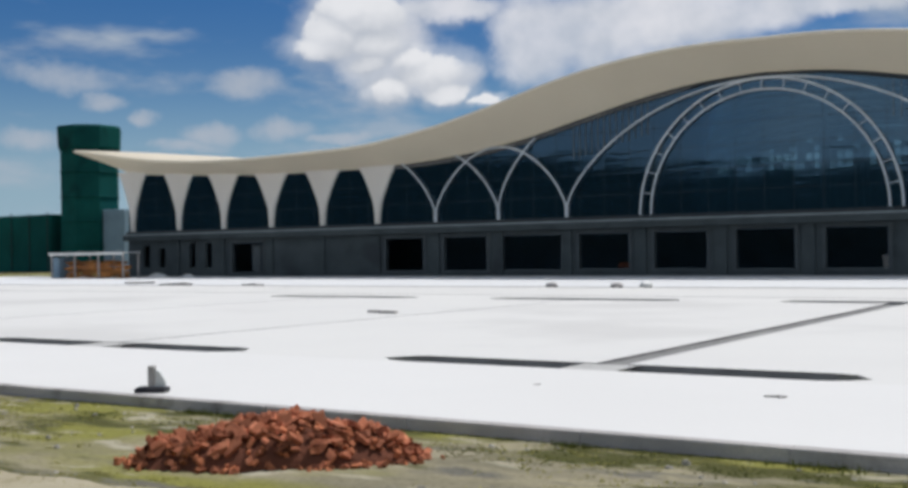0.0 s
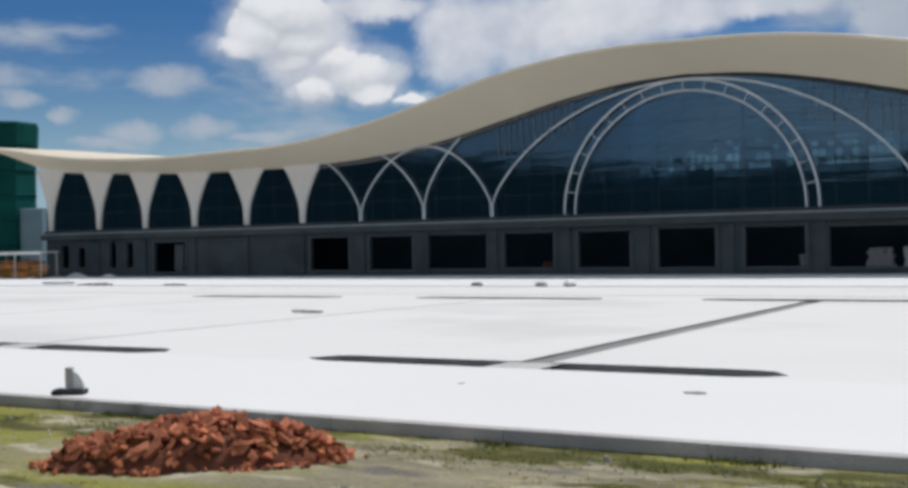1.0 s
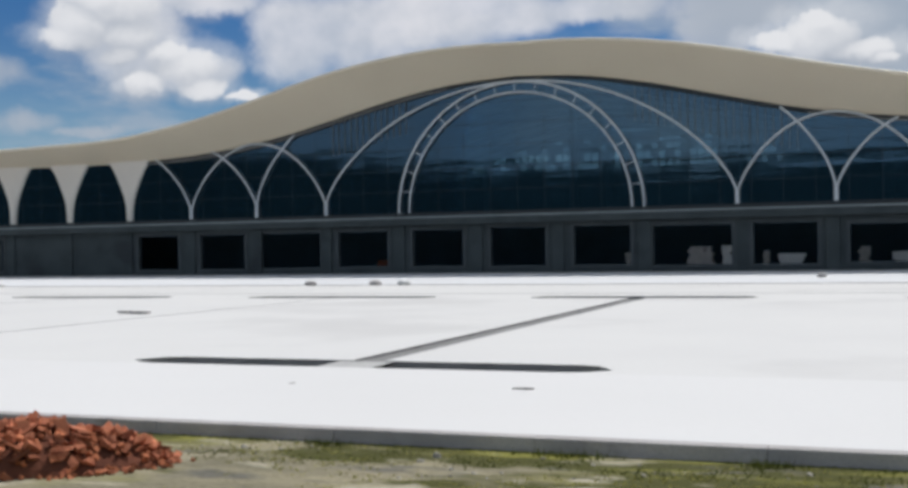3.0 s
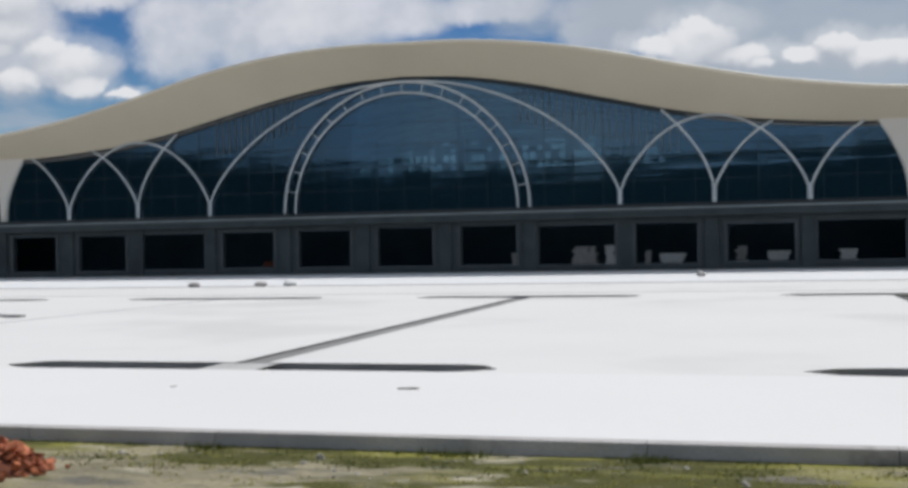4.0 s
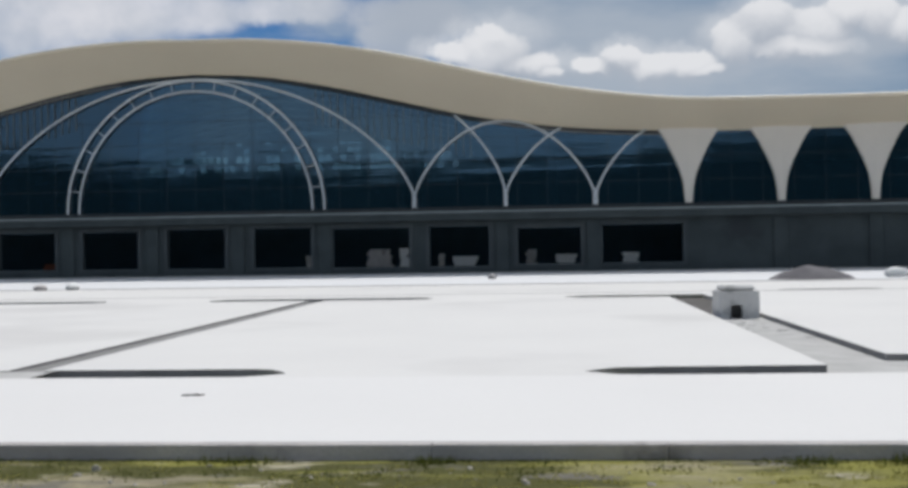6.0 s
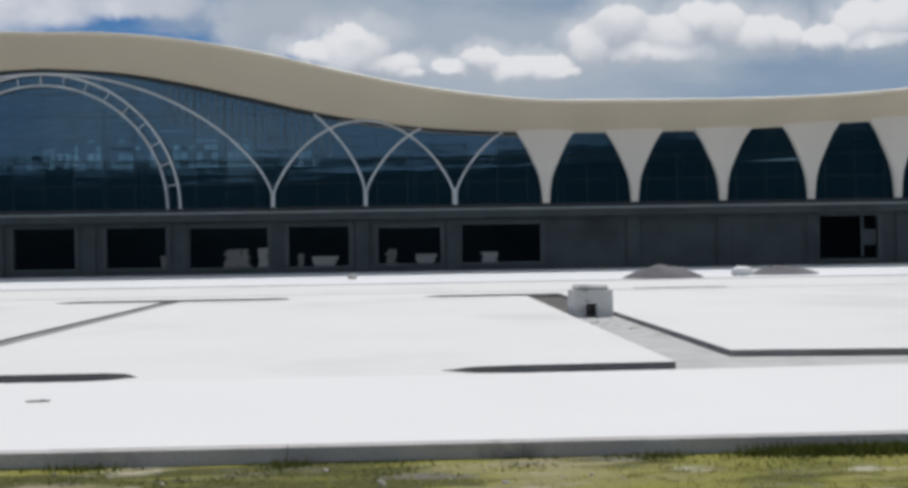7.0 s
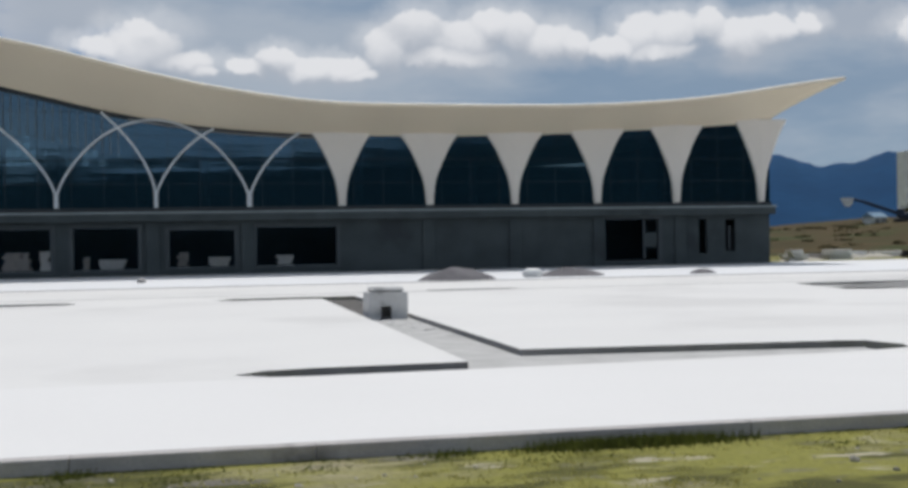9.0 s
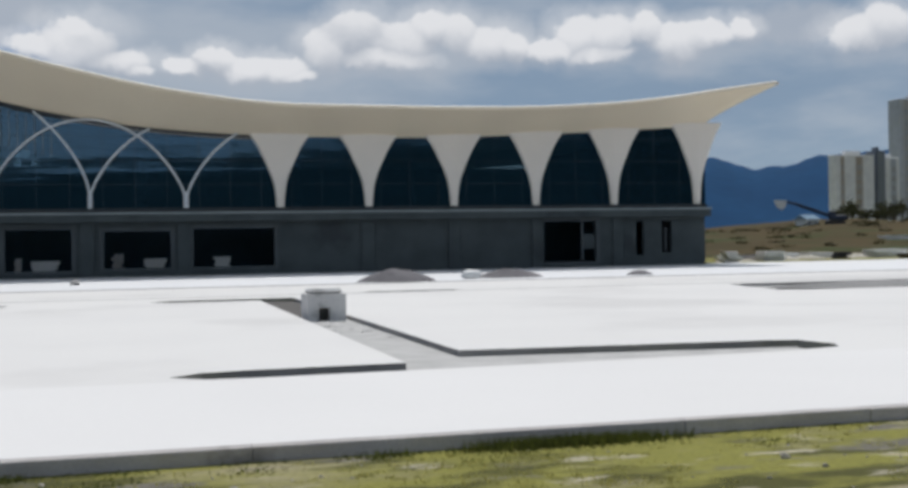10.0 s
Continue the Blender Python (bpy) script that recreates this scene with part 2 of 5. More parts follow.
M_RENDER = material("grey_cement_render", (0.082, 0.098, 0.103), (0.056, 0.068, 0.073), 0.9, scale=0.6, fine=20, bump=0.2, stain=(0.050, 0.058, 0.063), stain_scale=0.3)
M_LEDGE = material("ledge_concrete", (0.30, 0.345, 0.355), (0.23, 0.265, 0.275), 0.85, scale=0.8, fine=20, bump=0.2)
M_CREAM = material("cream_panel", (0.74, 0.65, 0.50), (0.68, 0.59, 0.45), 0.55, scale=0.15, fine=6, bump=0.0, grit=0.93)
M_WHITE = material("white_cladding", (0.73, 0.685, 0.625), (0.68, 0.64, 0.585), 0.5, scale=0.5, fine=8, bump=0.0, grit=0.93)
M_STEEL = material("white_painted_steel", (0.70, 0.735, 0.76), (0.60, 0.64, 0.68), 0.45, scale=1.0, fine=10, bump=0.02)
M_MULLION = material("dark_aluminium", (0.014, 0.021, 0.027), (0.010, 0.015, 0.020), 0.5, 0.0, scale=2.0, fine=20, bump=0.02)
M_GLASS = glass_material("tinted_glass", (0.43, 0.51, 0.53), wave=0.06)
M_FIN = material("grey_glazing_fin", (0.17, 0.20, 0.22), (0.13, 0.155, 0.17), 0.5, scale=2.0, fine=20, bump=0.02)
M_TRIM = material("weathered_trim", (0.36, 0.35, 0.33), (0.28, 0.27, 0.26), 0.6, scale=0.6, fine=12, bump=0.05)
M_REAR = glass_material("pale_rear_glass", (0.74, 0.79, 0.82), ior=1.5)
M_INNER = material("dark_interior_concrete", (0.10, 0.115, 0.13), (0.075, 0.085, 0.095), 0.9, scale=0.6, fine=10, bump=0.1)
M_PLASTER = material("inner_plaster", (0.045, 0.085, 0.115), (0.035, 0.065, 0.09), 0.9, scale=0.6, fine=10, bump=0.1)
M_NET = material("green_safety_net", (0.009, 0.10, 0.093), (0.005, 0.058, 0.058), 0.8, scale=0.25, fine=3.0, bump=0.2, stain=(0.004, 0.032, 0.034), stain_scale=0.15)
M_BRICK = material("red_brick", (0.50, 0.19, 0.105), (0.25, 0.075, 0.042), 0.9, scale=9.0, fine=60, bump=0.3, per_object=0.55)
M_BITS = material("brick_bits", (0.46, 0.17, 0.085), (0.30, 0.10, 0.05), 0.9, scale=9.0, fine=60, bump=0.2, per_island=0.55)
M_BRICK_DARK = material("dark_brick", (0.17, 0.065, 0.04), (0.10, 0.042, 0.028), 0.95, scale=6.0, fine=40, bump=0.5)
M_GRASS = material("dry_grass", (0.40, 0.37, 0.12), (0.26, 0.255, 0.07), 0.8, scale=2.0, fine=25, bump=0.0, per_island=0.35)

M_WEED = material("dark_weeds", (0.115, 0.13, 0.028), (0.07, 0.082, 0.024), 0.8, scale=1.5, fine=25, bump=0.0, per_island=0.35)


def make_translucent(mat, amount):
    nt = mat.node_tree
    bsdf, out = nt.nodes["Principled BSDF"], nt.nodes["Material Output"]
    tr, mix = nt.nodes.new("ShaderNodeBsdfTranslucent"), nt.nodes.new("ShaderNodeMixShader")
    nt.links.new(bsdf.inputs["Base Color"].links[0].from_socket, tr.inputs[0])
    mix.inputs[0].default_value = amount
    nt.links.new(bsdf.outputs[0], mix.inputs[1]), nt.links.new(tr.outputs[0], mix.inputs[2])
    nt.links.new(mix.outputs[0], out.inputs[0])


make_translucent(M_GRASS, 0.5)
make_translucent(M_WEED, 0.4)
M_STONE = material("pale_stone", (0.42, 0.39, 0.33), (0.30, 0.28, 0.24), 0.9, scale=8, fine=50, bump=0.3, per_island=0.35)


def ground_material():
    """Patches of yellow-green turf, grey-brown earth and dark olive weeds."""
    mat = bpy.data.materials.new("dirt_and_grass")
    mat.use_nodes = True
    nt = mat.node_tree
    N, L = nt.nodes.new, nt.links.new
    bsdf = nt.nodes["Principled BSDF"]
    pos = N("ShaderNodeNewGeometry").outputs["Position"]
    mp = N("ShaderNodeMapping")
    mp.inputs["Scale"].default_value = (0.42, 1.15, 1.0)
    L(pos, mp.inputs[0])
    sep = N("ShaderNodeSeparateXYZ")
    L(pos, sep.inputs[0])
    east = N("ShaderNodeMapRange")
    L(sep.outputs[0], east.inputs["Value"])
    for k, v in (("From Min", -1.0), ("From Max", 4.5), ("To Min", -0.04), ("To Max", 0.11)):
        east.inputs[k].default_value = v
    west = N("ShaderNodeMapRange")
    L(sep.outputs[0], west.inputs["Value"])
    for k, v in (("From Min", -8.0), ("From Max", -5.0), ("To Min", 0.06), ("To Max", 0.0)):
        west.inputs[k].default_value = v
    lush = N("ShaderNodeMath")
    lush.operation = "ADD"
    L(east.outputs[0], lush.inputs[0])
    L(west.outputs[0], lush.inputs[1])
    green = N("ShaderNodeMath")
    green.operation = "ADD"
    L(lush.outputs[0], green.inputs[0])
    def tex(s, d=5.0, off=0.0):
        n = N("ShaderNodeTexNoise")
        n.noise_dimensions = "4D"
        L(mp.outputs[0], n.inputs["Vector"])
        n.inputs["Scale"].default_value, n.inputs["Detail"].default_value, n.inputs["W"].default_value = s, d, off
        return n.outputs["Fac"]
    def over(col, fac, lo, hi, colour):
        r = N("ShaderNodeMapRange")
        L(fac, r.inputs["Value"])
        r.inputs["From Min"].default_value, r.inputs["From Max"].default_value = lo, hi
        n = N("ShaderNodeMix")
        n.data_type = "RGBA"
        L(r.outputs[0], n.inputs[0])
        if hasattr(col, "is_output"):
            L(col, n.inputs[6])
        else:
            n.inputs[6].default_value = (*col, 1)
        n.inputs[7].default_value = (*colour, 1)
        return n.outputs[2]
    L(tex(0.75, 6.0, 3.0), green.inputs[1])
    col = over((0.34, 0.30, 0.20), tex(1.1), 0.40, 0.62, (0.20, 0.18, 0.125))
    col = over(col, green.outputs[0], 0.44, 0.55, (0.235, 0.225, 0.06))
    col = over(col, tex(1.5, 5.0, 7.0), 0.51, 0.59, (0.085, 0.085, 0.03))
    col = over(col, tex(2.3, 5.0, 15.0), 0.57, 0.66, (0.16, 0.15, 0.125))
    col = over(col, tex(3.1, 5.0, 11.0), 0.58, 0.68, (0.44, 0.40, 0.30))
    grain = tex(38.0, 3.0, 2.0)
    col = over(col, grain, 0.45, 0.95, (0.08, 0.07, 0.04))
    L(col, bsdf.inputs["Base Color"])
    bsdf.inputs["Roughness"].default_value, bsdf.inputs["Specular IOR Level"].default_value = 0.95, 0.06
    b = N("ShaderNodeBump")
    b.inputs["Strength"].default_value, b.inputs["Distance"].default_value = 0.6, 0.03
    L(grain, b.inputs["Height"])
    L(b.outputs[0], bsdf.inputs["Normal"])
    return mat


M_GROUND = ground_material()
M_SAND = material("sandy_track", (0.44, 0.39, 0.28), (0.36, 0.31, 0.21), 0.95, scale=1.0, fine=25, bump=0.3)
M_BERM = material("brown_scrub", (0.088, 0.063, 0.028), (0.050, 0.041, 0.019), 0.95, scale=0.10, fine=0.9, bump=0.5, stain=(0.045, 0.055, 0.018), stain_scale=0.09, stain_at=0.52)
# blue aerial haze is painted into the hills' base colour
M_HILL = material("haze_painted_hills", (0.013, 0.058, 0.135), (0.010, 0.045, 0.110), 1.0, scale=0.004, fine=0.03, bump=0.0)
M_WOODS = material("dark_reflected_hills", (0.014, 0.033, 0.042), (0.010, 0.024, 0.032), 1.0, scale=0.004, fine=0.03, bump=0.0)
M_TOWER_A = material("tower_block_wall", (0.84, 0.83, 0.81), (0.76, 0.75, 0.73), 0.8, scale=0.05, fine=0.6, bump=0.0)
M_TOWER_B = material("tower_block_window", (0.22, 0.24, 0.26), (0.17, 0.19, 0.21), 0.4, scale=0.05, fine=0.6, bump=0.0)
M_TOWER_D = material("tan_bay_strip", (0.47, 0.40, 0.32), (0.40, 0.34, 0.28), 0.8, scale=0.05, fine=0.6, bump=0.0)
M_TOWER_E = material("pale_tower_window", (0.42, 0.40, 0.38), (0.36, 0.35, 0.34), 0.5, scale=0.05, fine=0.6, bump=0.0)
M_TOWER_F = material("dark_tower_wall", (0.16, 0.18, 0.22), (0.12, 0.14, 0.17), 0.8, scale=0.05, fine=0.6, bump=0.0)
# window colour paled to stand in for distance haze
M_TOWER_G = material("haze_painted_window", (0.34, 0.38, 0.42), (0.30, 0.34, 0.38), 0.6, scale=0.05, fine=0.6, bump=0.0)
M_SCRUB = material("olive_scrub", (0.080, 0.072, 0.030), (0.058, 0.056, 0.024), 0.9, scale=0.6, fine=6, bump=0.0, per_island=0.25)
M_BARK = material("tree_bark", (0.11, 0.08, 0.05), (0.07, 0.05, 0.035), 0.9, scale=2.0, fine=12, bump=0.2)
M_CROWN = material("brown_green_foliage", (0.10, 0.095, 0.045), (0.06, 0.07, 0.035), 0.8, scale=0.6, fine=6, bump=0.0, per_island=0.4)
M_TOWER_C = material("grey_tower_wall", (0.50, 0.53, 0.56), (0.44, 0.46, 0.50), 0.8, scale=0.05, fine=0.6, bump=0.0)
M_SHEET = material("white_sheet", (0.78, 0.78, 0.76), (0.66, 0.66, 0.64), 0.6, scale=1.5, fine=12, bump=0.1)
M_TIMBER = material("orange_timber", (0.50, 0.22, 0.07), (0.20, 0.075, 0.04), 0.8, scale=2.0, fine=14, bump=0.2, per_object=0.55)
M_DARK = material("dark_material", (0.05, 0.05, 0.055), (0.03, 0.03, 0.035), 0.8, scale=4, fine=30, bump=0.2)


# ---------------------------------------------------------------- mesh helpers
def mesh_of(name, bm, mat, smooth=False):
    me = bpy.data.meshes.new(name)
    bm.normal_update()
    bm.to_mesh(me)
    bm.free()
    me.materials.append(mat)
    if smooth:
        me.shade_smooth()
    return me


def part(name, bm, mat, parent=None, label="", at=None, smooth=False):
    """Links a bmesh (or a mesh) as one object under a thing or part."""
    me = bm if isinstance(bm, bpy.types.Mesh) else mesh_of(name, bm, mat, smooth)
    ob = new(name, me)
    if parent is not None:
        ob.parent = parent
    if at is not None:
        ob.matrix_basis = at
    if label:
        tagged(ob, label)
    return ob


def thing(name, label, category, group="", at=None):
    ob = new(name)
    ob.empty_display_size = 0.2
    if at is not None:
        ob.matrix_basis = at
    return tagged(ob, label, category, group)


def box(bm, x0, x1, y0, y1, z0, z1, bevel=0.0, m=None):
    v = [bm.verts.new((x, y, z)) for z in (z0, z1) for y in (y0, y1) for x in (x0, x1)]
    fs = [bm.faces.new([v[i] for i in q]) for q in ((0, 2, 3, 1), (4, 5, 7, 6), (0, 1, 5, 4), (2, 6, 7, 3), (0, 4, 6, 2), (1, 3, 7, 5))]
    if bevel:
        es = list({e for f in fs for e in f.edges})
        res = bmesh.ops.bevel(bm, geom=es, offset=bevel, segments=1, affect="EDGES")
        v = list({w for f in res["faces"] for w in f.verts} | {w for w in v if w.is_valid})
    if m is not None:
        bmesh.ops.transform(bm, matrix=m, verts=v)
    return v


def tube(bm, pts, radius, sides=8, closed_ends=True):
    """A round tube through a row of points."""
    rings = []
    for i, p in enumerate(pts):
        p = Vector(p)
        d = (Vector(pts[min(i + 1, len(pts) - 1)]) - Vector(pts[max(i - 1, 0)])).normalized()
        side = Vector((0, 1, 0)) if abs(d.y) < 0.9 else Vector((1, 0, 0))
        a = d.cross(side).normalized()
        b = d.cross(a).normalized()
        rings.append([bm.verts.new(p + radius * (math.cos(k * 2 * math.pi / sides) * a + math.sin(k * 2 * math.pi / sides) * b)) for k in range(sides)])
    for r, s in zip(rings, rings[1:]):
        for k in range(sides):
            bm.faces.new((r[k], r[(k + 1) % sides], s[(k + 1) % sides], s[k]))
    if closed_ends:
        bm.faces.new(rings[0]), bm.faces.new(rings[-1][::-1])


def smooth_table(table):
    """A smooth curve through a short table of (s, value)."""
    xs, ys = [a for a, _ in table], [b for _, b in table]
    slopes = [(ys[min(i + 1, len(ys) - 1)] - ys[max(i - 1, 0)]) / (xs[min(i + 1, len(xs) - 1)] - xs[max(i - 1, 0)]) for i in range(len(xs))]
    def at(s):
        s = min(max(s, xs[0]), xs[-1])
        i = max(k for k in range(len(xs) - 1) if xs[k] <= s)
        h = xs[i + 1] - xs[i]
        t = (s - xs[i]) / h
        return (ys[i] * (2 * t**3 - 3 * t**2 + 1) + h * slopes[i] * (t**3 - 2 * t**2 + t)
                + ys[i + 1] * (-2 * t**3 + 3 * t**2) + h * slopes[i + 1] * (t**3 - t**2))
    return at


# ---------------------------------------------------------------- ground
GROUND_Z = -0.13
KERB_Y = 9.70
PAVE_Z = -0.05                  # paving before the terminal


def bump_at(x, y):
    """Height of the trodden strip in front of the kerb."""
    near = min(1.0, max(0.0, (KERB_Y - 0.25 - y) / 0.8)) * min(1.0, max(0.0, (60 - abs(x)) / 20)) * min(1.0, max(0.0, (y + 30) / 20))
    n = noise.noise((x * 0.55, y * 0.8, 3.1)) * 0.05 + noise.noise((x * 2.3, y * 2.6, 8.0)) * 0.022 + noise.noise((x * 7, y * 7, 1.0)) * 0.008
    return GROUND_Z + near * (n - 0.01)


def spread(core, step, reach):
    """Coordinates that lie close near the middle and grow apart outwards."""
    a = [core[0] + i * step for i in range(int((core[1] - core[0]) / step) + 1)]
    d, lo, hi = step, a[0], a[-1]
    left, right = [], []
    while hi < reach or lo > -reach:
        d *= 1.6
        lo, hi = lo - d, hi + d
        left.insert(0, lo), right.append(hi)
    return left + a + right


def build_ground():
    xs, ys = spread((-17, 13), 0.12, 3600), spread((4.5, 9.8), 0.12, 3600)
    bm = bmesh.new()
    grid = [[bm.verts.new((x, y, bump_at(x, y))) for x in xs] for y in ys]
    for r, s in zip(grid, grid[1:]):
        for i in range(len(xs) - 1):
            bm.faces.new((r[i], r[i + 1], s[i + 1], s[i]))
    tagged(part("ground", bm, M_GROUND, smooth=True), "uneven ground of dry grass and bare earth", "ground", kind="structure")


build_ground()


# ---------------------------------------------------------------- apron with planting beds
APRON_X0, APRON_X1, APRON_Y1 = -150.0, 120.0, 48.98


def bed_loop(x0, x1, y0, y1, taper=0.6):
    """Outline with boat-shaped ends."""
    ym = 0.6 * y0 + 0.4 * y1
    return [(x0, ym), (x0 + taper * 0.5, y0 + 0.12), (x0 + taper, y0), (x1 - taper, y0), (x1 - taper * 0.5, y0 + 0.12), (x1, ym),
            (x1 - taper * 0.5, y1 - 0.1), (x1 - taper, y1), (x0 + taper, y1), (x0 + taper * 0.5, y1 - 0.1)]


def cross_loop(x, bed_near, bed_far, w=0.24):
    """A planting bed in each row and the narrow trench that joins them, as one outline."""
    a, b = bed_loop(*bed_near), bed_loop(*bed_far)
    return (a[0:8] + [(x + w, bed_near[3]), (x + w, bed_far[2])] + b[3:10] + b[0:3] + [(x - w, bed_far[2]), (x - w, bed_near[3])] + a[8:])


# bed with the gravel channel and the wider bay beside it
CHANNEL = [(0.45, 15.3), (0.9, 14.92), (1.5, 14.85), (3.7, 14.9), (9.3, 15.15), (10.0, 15.3), (10.55, 15.45), (10.75, 15.9), (10.6, 16.7), (10.2, 16.85), (4.95, 17.35),
           (4.95, 37.6), (1.0, 37.6), (0.4, 36.95), (1.0, 36.3), (3.75, 36.3), (3.75, 15.85), (1.5, 15.8), (0.9, 15.7)]
FAR_BAY = [(20.4, 33.4), (21.2, 33.0), (38.0, 32.2), (38.0, 38.7), (22.4, 38.7), (21.4, 38.4)]


def slab_with_holes(outer, holes, z0, z1):
    bm = bmesh.new()
    edges = []
    for loop in [outer] + holes:
        top = [bm.verts.new((x, y, z1)) for x, y in loop]
        low = [bm.verts.new((x, y, z0)) for x, y in loop]
        n = len(loop)
        for i in range(n):
            j = (i + 1) % n
            edges.append(bm.edges.new((top[i], top[j])))
            bm.faces.new((top[i], low[i], low[j], top[j]))
    bmesh.ops.triangle_fill(bm, edges=edges, use_beauty=True, use_dissolve=False, normal=(0, 0, 1))
    bmesh.ops.recalc_face_normals(bm, faces=bm.faces)
    return bm


def build_apron():
    holes = []
    for k in range(3):
        cx = -7.5 - 10.95 * k
        near, far = (cx - 3.85, cx + 3.95, 14.86, 15.82), (cx - 3.8, cx + 3.75, 36.3, 37.6)
        holes.append(cross_loop(cx, near, far, 0.27 if k == 0 else 0.05))
    holes += [CHANNEL, FAR_BAY, bed_loop(7.9, 11.5, 40.3, 40.95, 0.3)]
    outer = [(APRON_X0, 14.78), (APRON_X1, 14.78), (APRON_X1, APRON_Y1), (APRON_X0, APRON_Y1)]
    bm = bmesh.new()
    box(bm, APRON_X0, APRON_X1, KERB_Y + 0.16, 14.772, GROUND_Z - 0.05, 0.002)
    tagged(part("pavement_strip", bm, M_STRIP), "bright pale concrete strip along the kerb", "pavement", kind="structure")
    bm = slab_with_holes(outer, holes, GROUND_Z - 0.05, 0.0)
    # upright faces get a darker colour that deepens the shade in the pits
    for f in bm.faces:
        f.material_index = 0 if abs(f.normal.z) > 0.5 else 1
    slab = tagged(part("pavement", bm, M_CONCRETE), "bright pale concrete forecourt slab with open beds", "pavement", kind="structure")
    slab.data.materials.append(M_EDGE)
    # fill in the pits: soil in the beds, gravel in trenches
    def fill(name, loop, z, mat, label):
        bm = bmesh.new()
        vs = [bm.verts.new((x, y, z + 0.012 * noise.noise((x, y, 0)))) for x, y in loop]
        bm.faces.new(vs)
        bmesh.ops.triangulate(bm, faces=bm.faces)
        bmesh.ops.recalc_face_normals(bm, faces=bm.faces)
        tagged(part(name, bm, mat), label, "ground fill", kind="structure")
    for k in range(3):
        cx = -7.5 - 10.95 * k
        fill("bed_soil", [(cx - 3.2, 14.9), (cx + 3.3, 14.9), (cx + 3.8, 15.2), (cx + 3.3, 15.78), (cx - 3.2, 15.78), (cx - 3.7, 15.3)], -0.112, M_SOIL, "dark soil in the bottom of an open planting bed")
        fill("bed_soil", [(cx - 3.2, 36.35), (cx + 3.1, 36.35), (cx + 3.1, 37.55), (cx - 3.2, 37.55)], -0.112, M_SOIL, "dark soil in the bottom of an open planting bed")
        fill("gravel_fill", [(cx - 0.45, 14.87), (cx + 0.45, 14.87), (cx + 0.45, 15.81), (cx - 0.45, 15.81)], -0.012, M_GRAVEL, "grey gravel crossing over the planting bed")
        fill("trench_bottom", [(cx - 0.26, 15.83), (cx + 0.26, 15.83), (cx + 0.26, 36.28), (cx - 0.26, 36.28)] if k == 0 else [(cx - 0.045, 15.83), (cx + 0.045, 15.83), (cx + 0.045, 36.28), (cx - 0.045, 36.28)], -0.045, M_TRENCH, "grey gravel in the bottom of the trench")
    fill("channel_gravel", [(3.76, 15.2), (10.4, 15.4), (10.5, 16.6), (4.94, 17.3), (4.94, 36.7), (3.76, 36.7)], -0.10, M_GRAVEL, "pale grey gravel in the open channel")
    fill("channel_soil", [(3.77, 28.3), (4.93, 28.3), (4.93, 36.9), (3.77, 36.9)], -0.092, M_SOIL, "darker fill at the far end of the channel")
    fill("bed_soil", [(0.6, 15.3), (1.5, 14.9), (3.74, 14.95), (3.74, 15.82), (1.5, 15.76)], -0.112, M_SOIL, "dark soil in the bottom of an open planting bed")
    fill("bed_soil", [(8.2, 40.34), (11.2, 40.34), (11.2, 40.9), (8.2, 40.9)], -0.112, M_SOIL, "dark soil in the bottom of an open planting bed")
    bm = bmesh.new()
    box(bm, APRON_X0, APRON_X1, 39.65, 40.1, -0.04, 0.004)
    tagged(part("pavement_joint", bm, M_GRAVEL), "narrow grey joint across the concrete slab", "pavement", kind="structure")
    fill("bay_gravel", [(20.5, 33.5), (38, 32.3), (38, 38.6), (22, 38.6)], -0.10, M_GRAVEL, "grey gravel in the sunken bay")
    # kerb blocks along the front
    bm = bmesh.new()
    box(bm, -0.998, 0.998, 0, 0.155, GROUND_Z - 0.06, 0.004, 0.006)
    block = mesh_of("kerb_block", bm, M_KERB)
    kerb = tagged(new("kerb"), "long row of weathered grey concrete kerb blocks", "kerb", kind="structure")
    for i in range(-40, 40):
        part("kerb_block", block, None, kerb, at=pose(i * 2.0, KERB_Y + random.uniform(-0.008, 0.008), random.uniform(-0.004, 0.0), 0, 0, random.uniform(-0.15, 0.15)))


build_apron()


def build_forecourt():
    """The walk along the building, set off by open joints."""
    bm = bmesh.new()
    box(bm, APRON_X0, 110.0, 49.0, 50.6, GROUND_Z, -0.015, 0.01)
    tagged(part("pavement_joint", bm, M_TRENCH), "grey gravel strip between the slab and the paving", "pavement", kind="structure")
    bm = bmesh.new()
    box(bm, APRON_X0, 110.0, 50.62, 75.6, GROUND_Z, PAVE_Z, 0.01)
    tagged(part("pavement_walk", bm, M_PAVING), "bright paving in front of the terminal", "pavement", kind="structure")


build_forecourt()

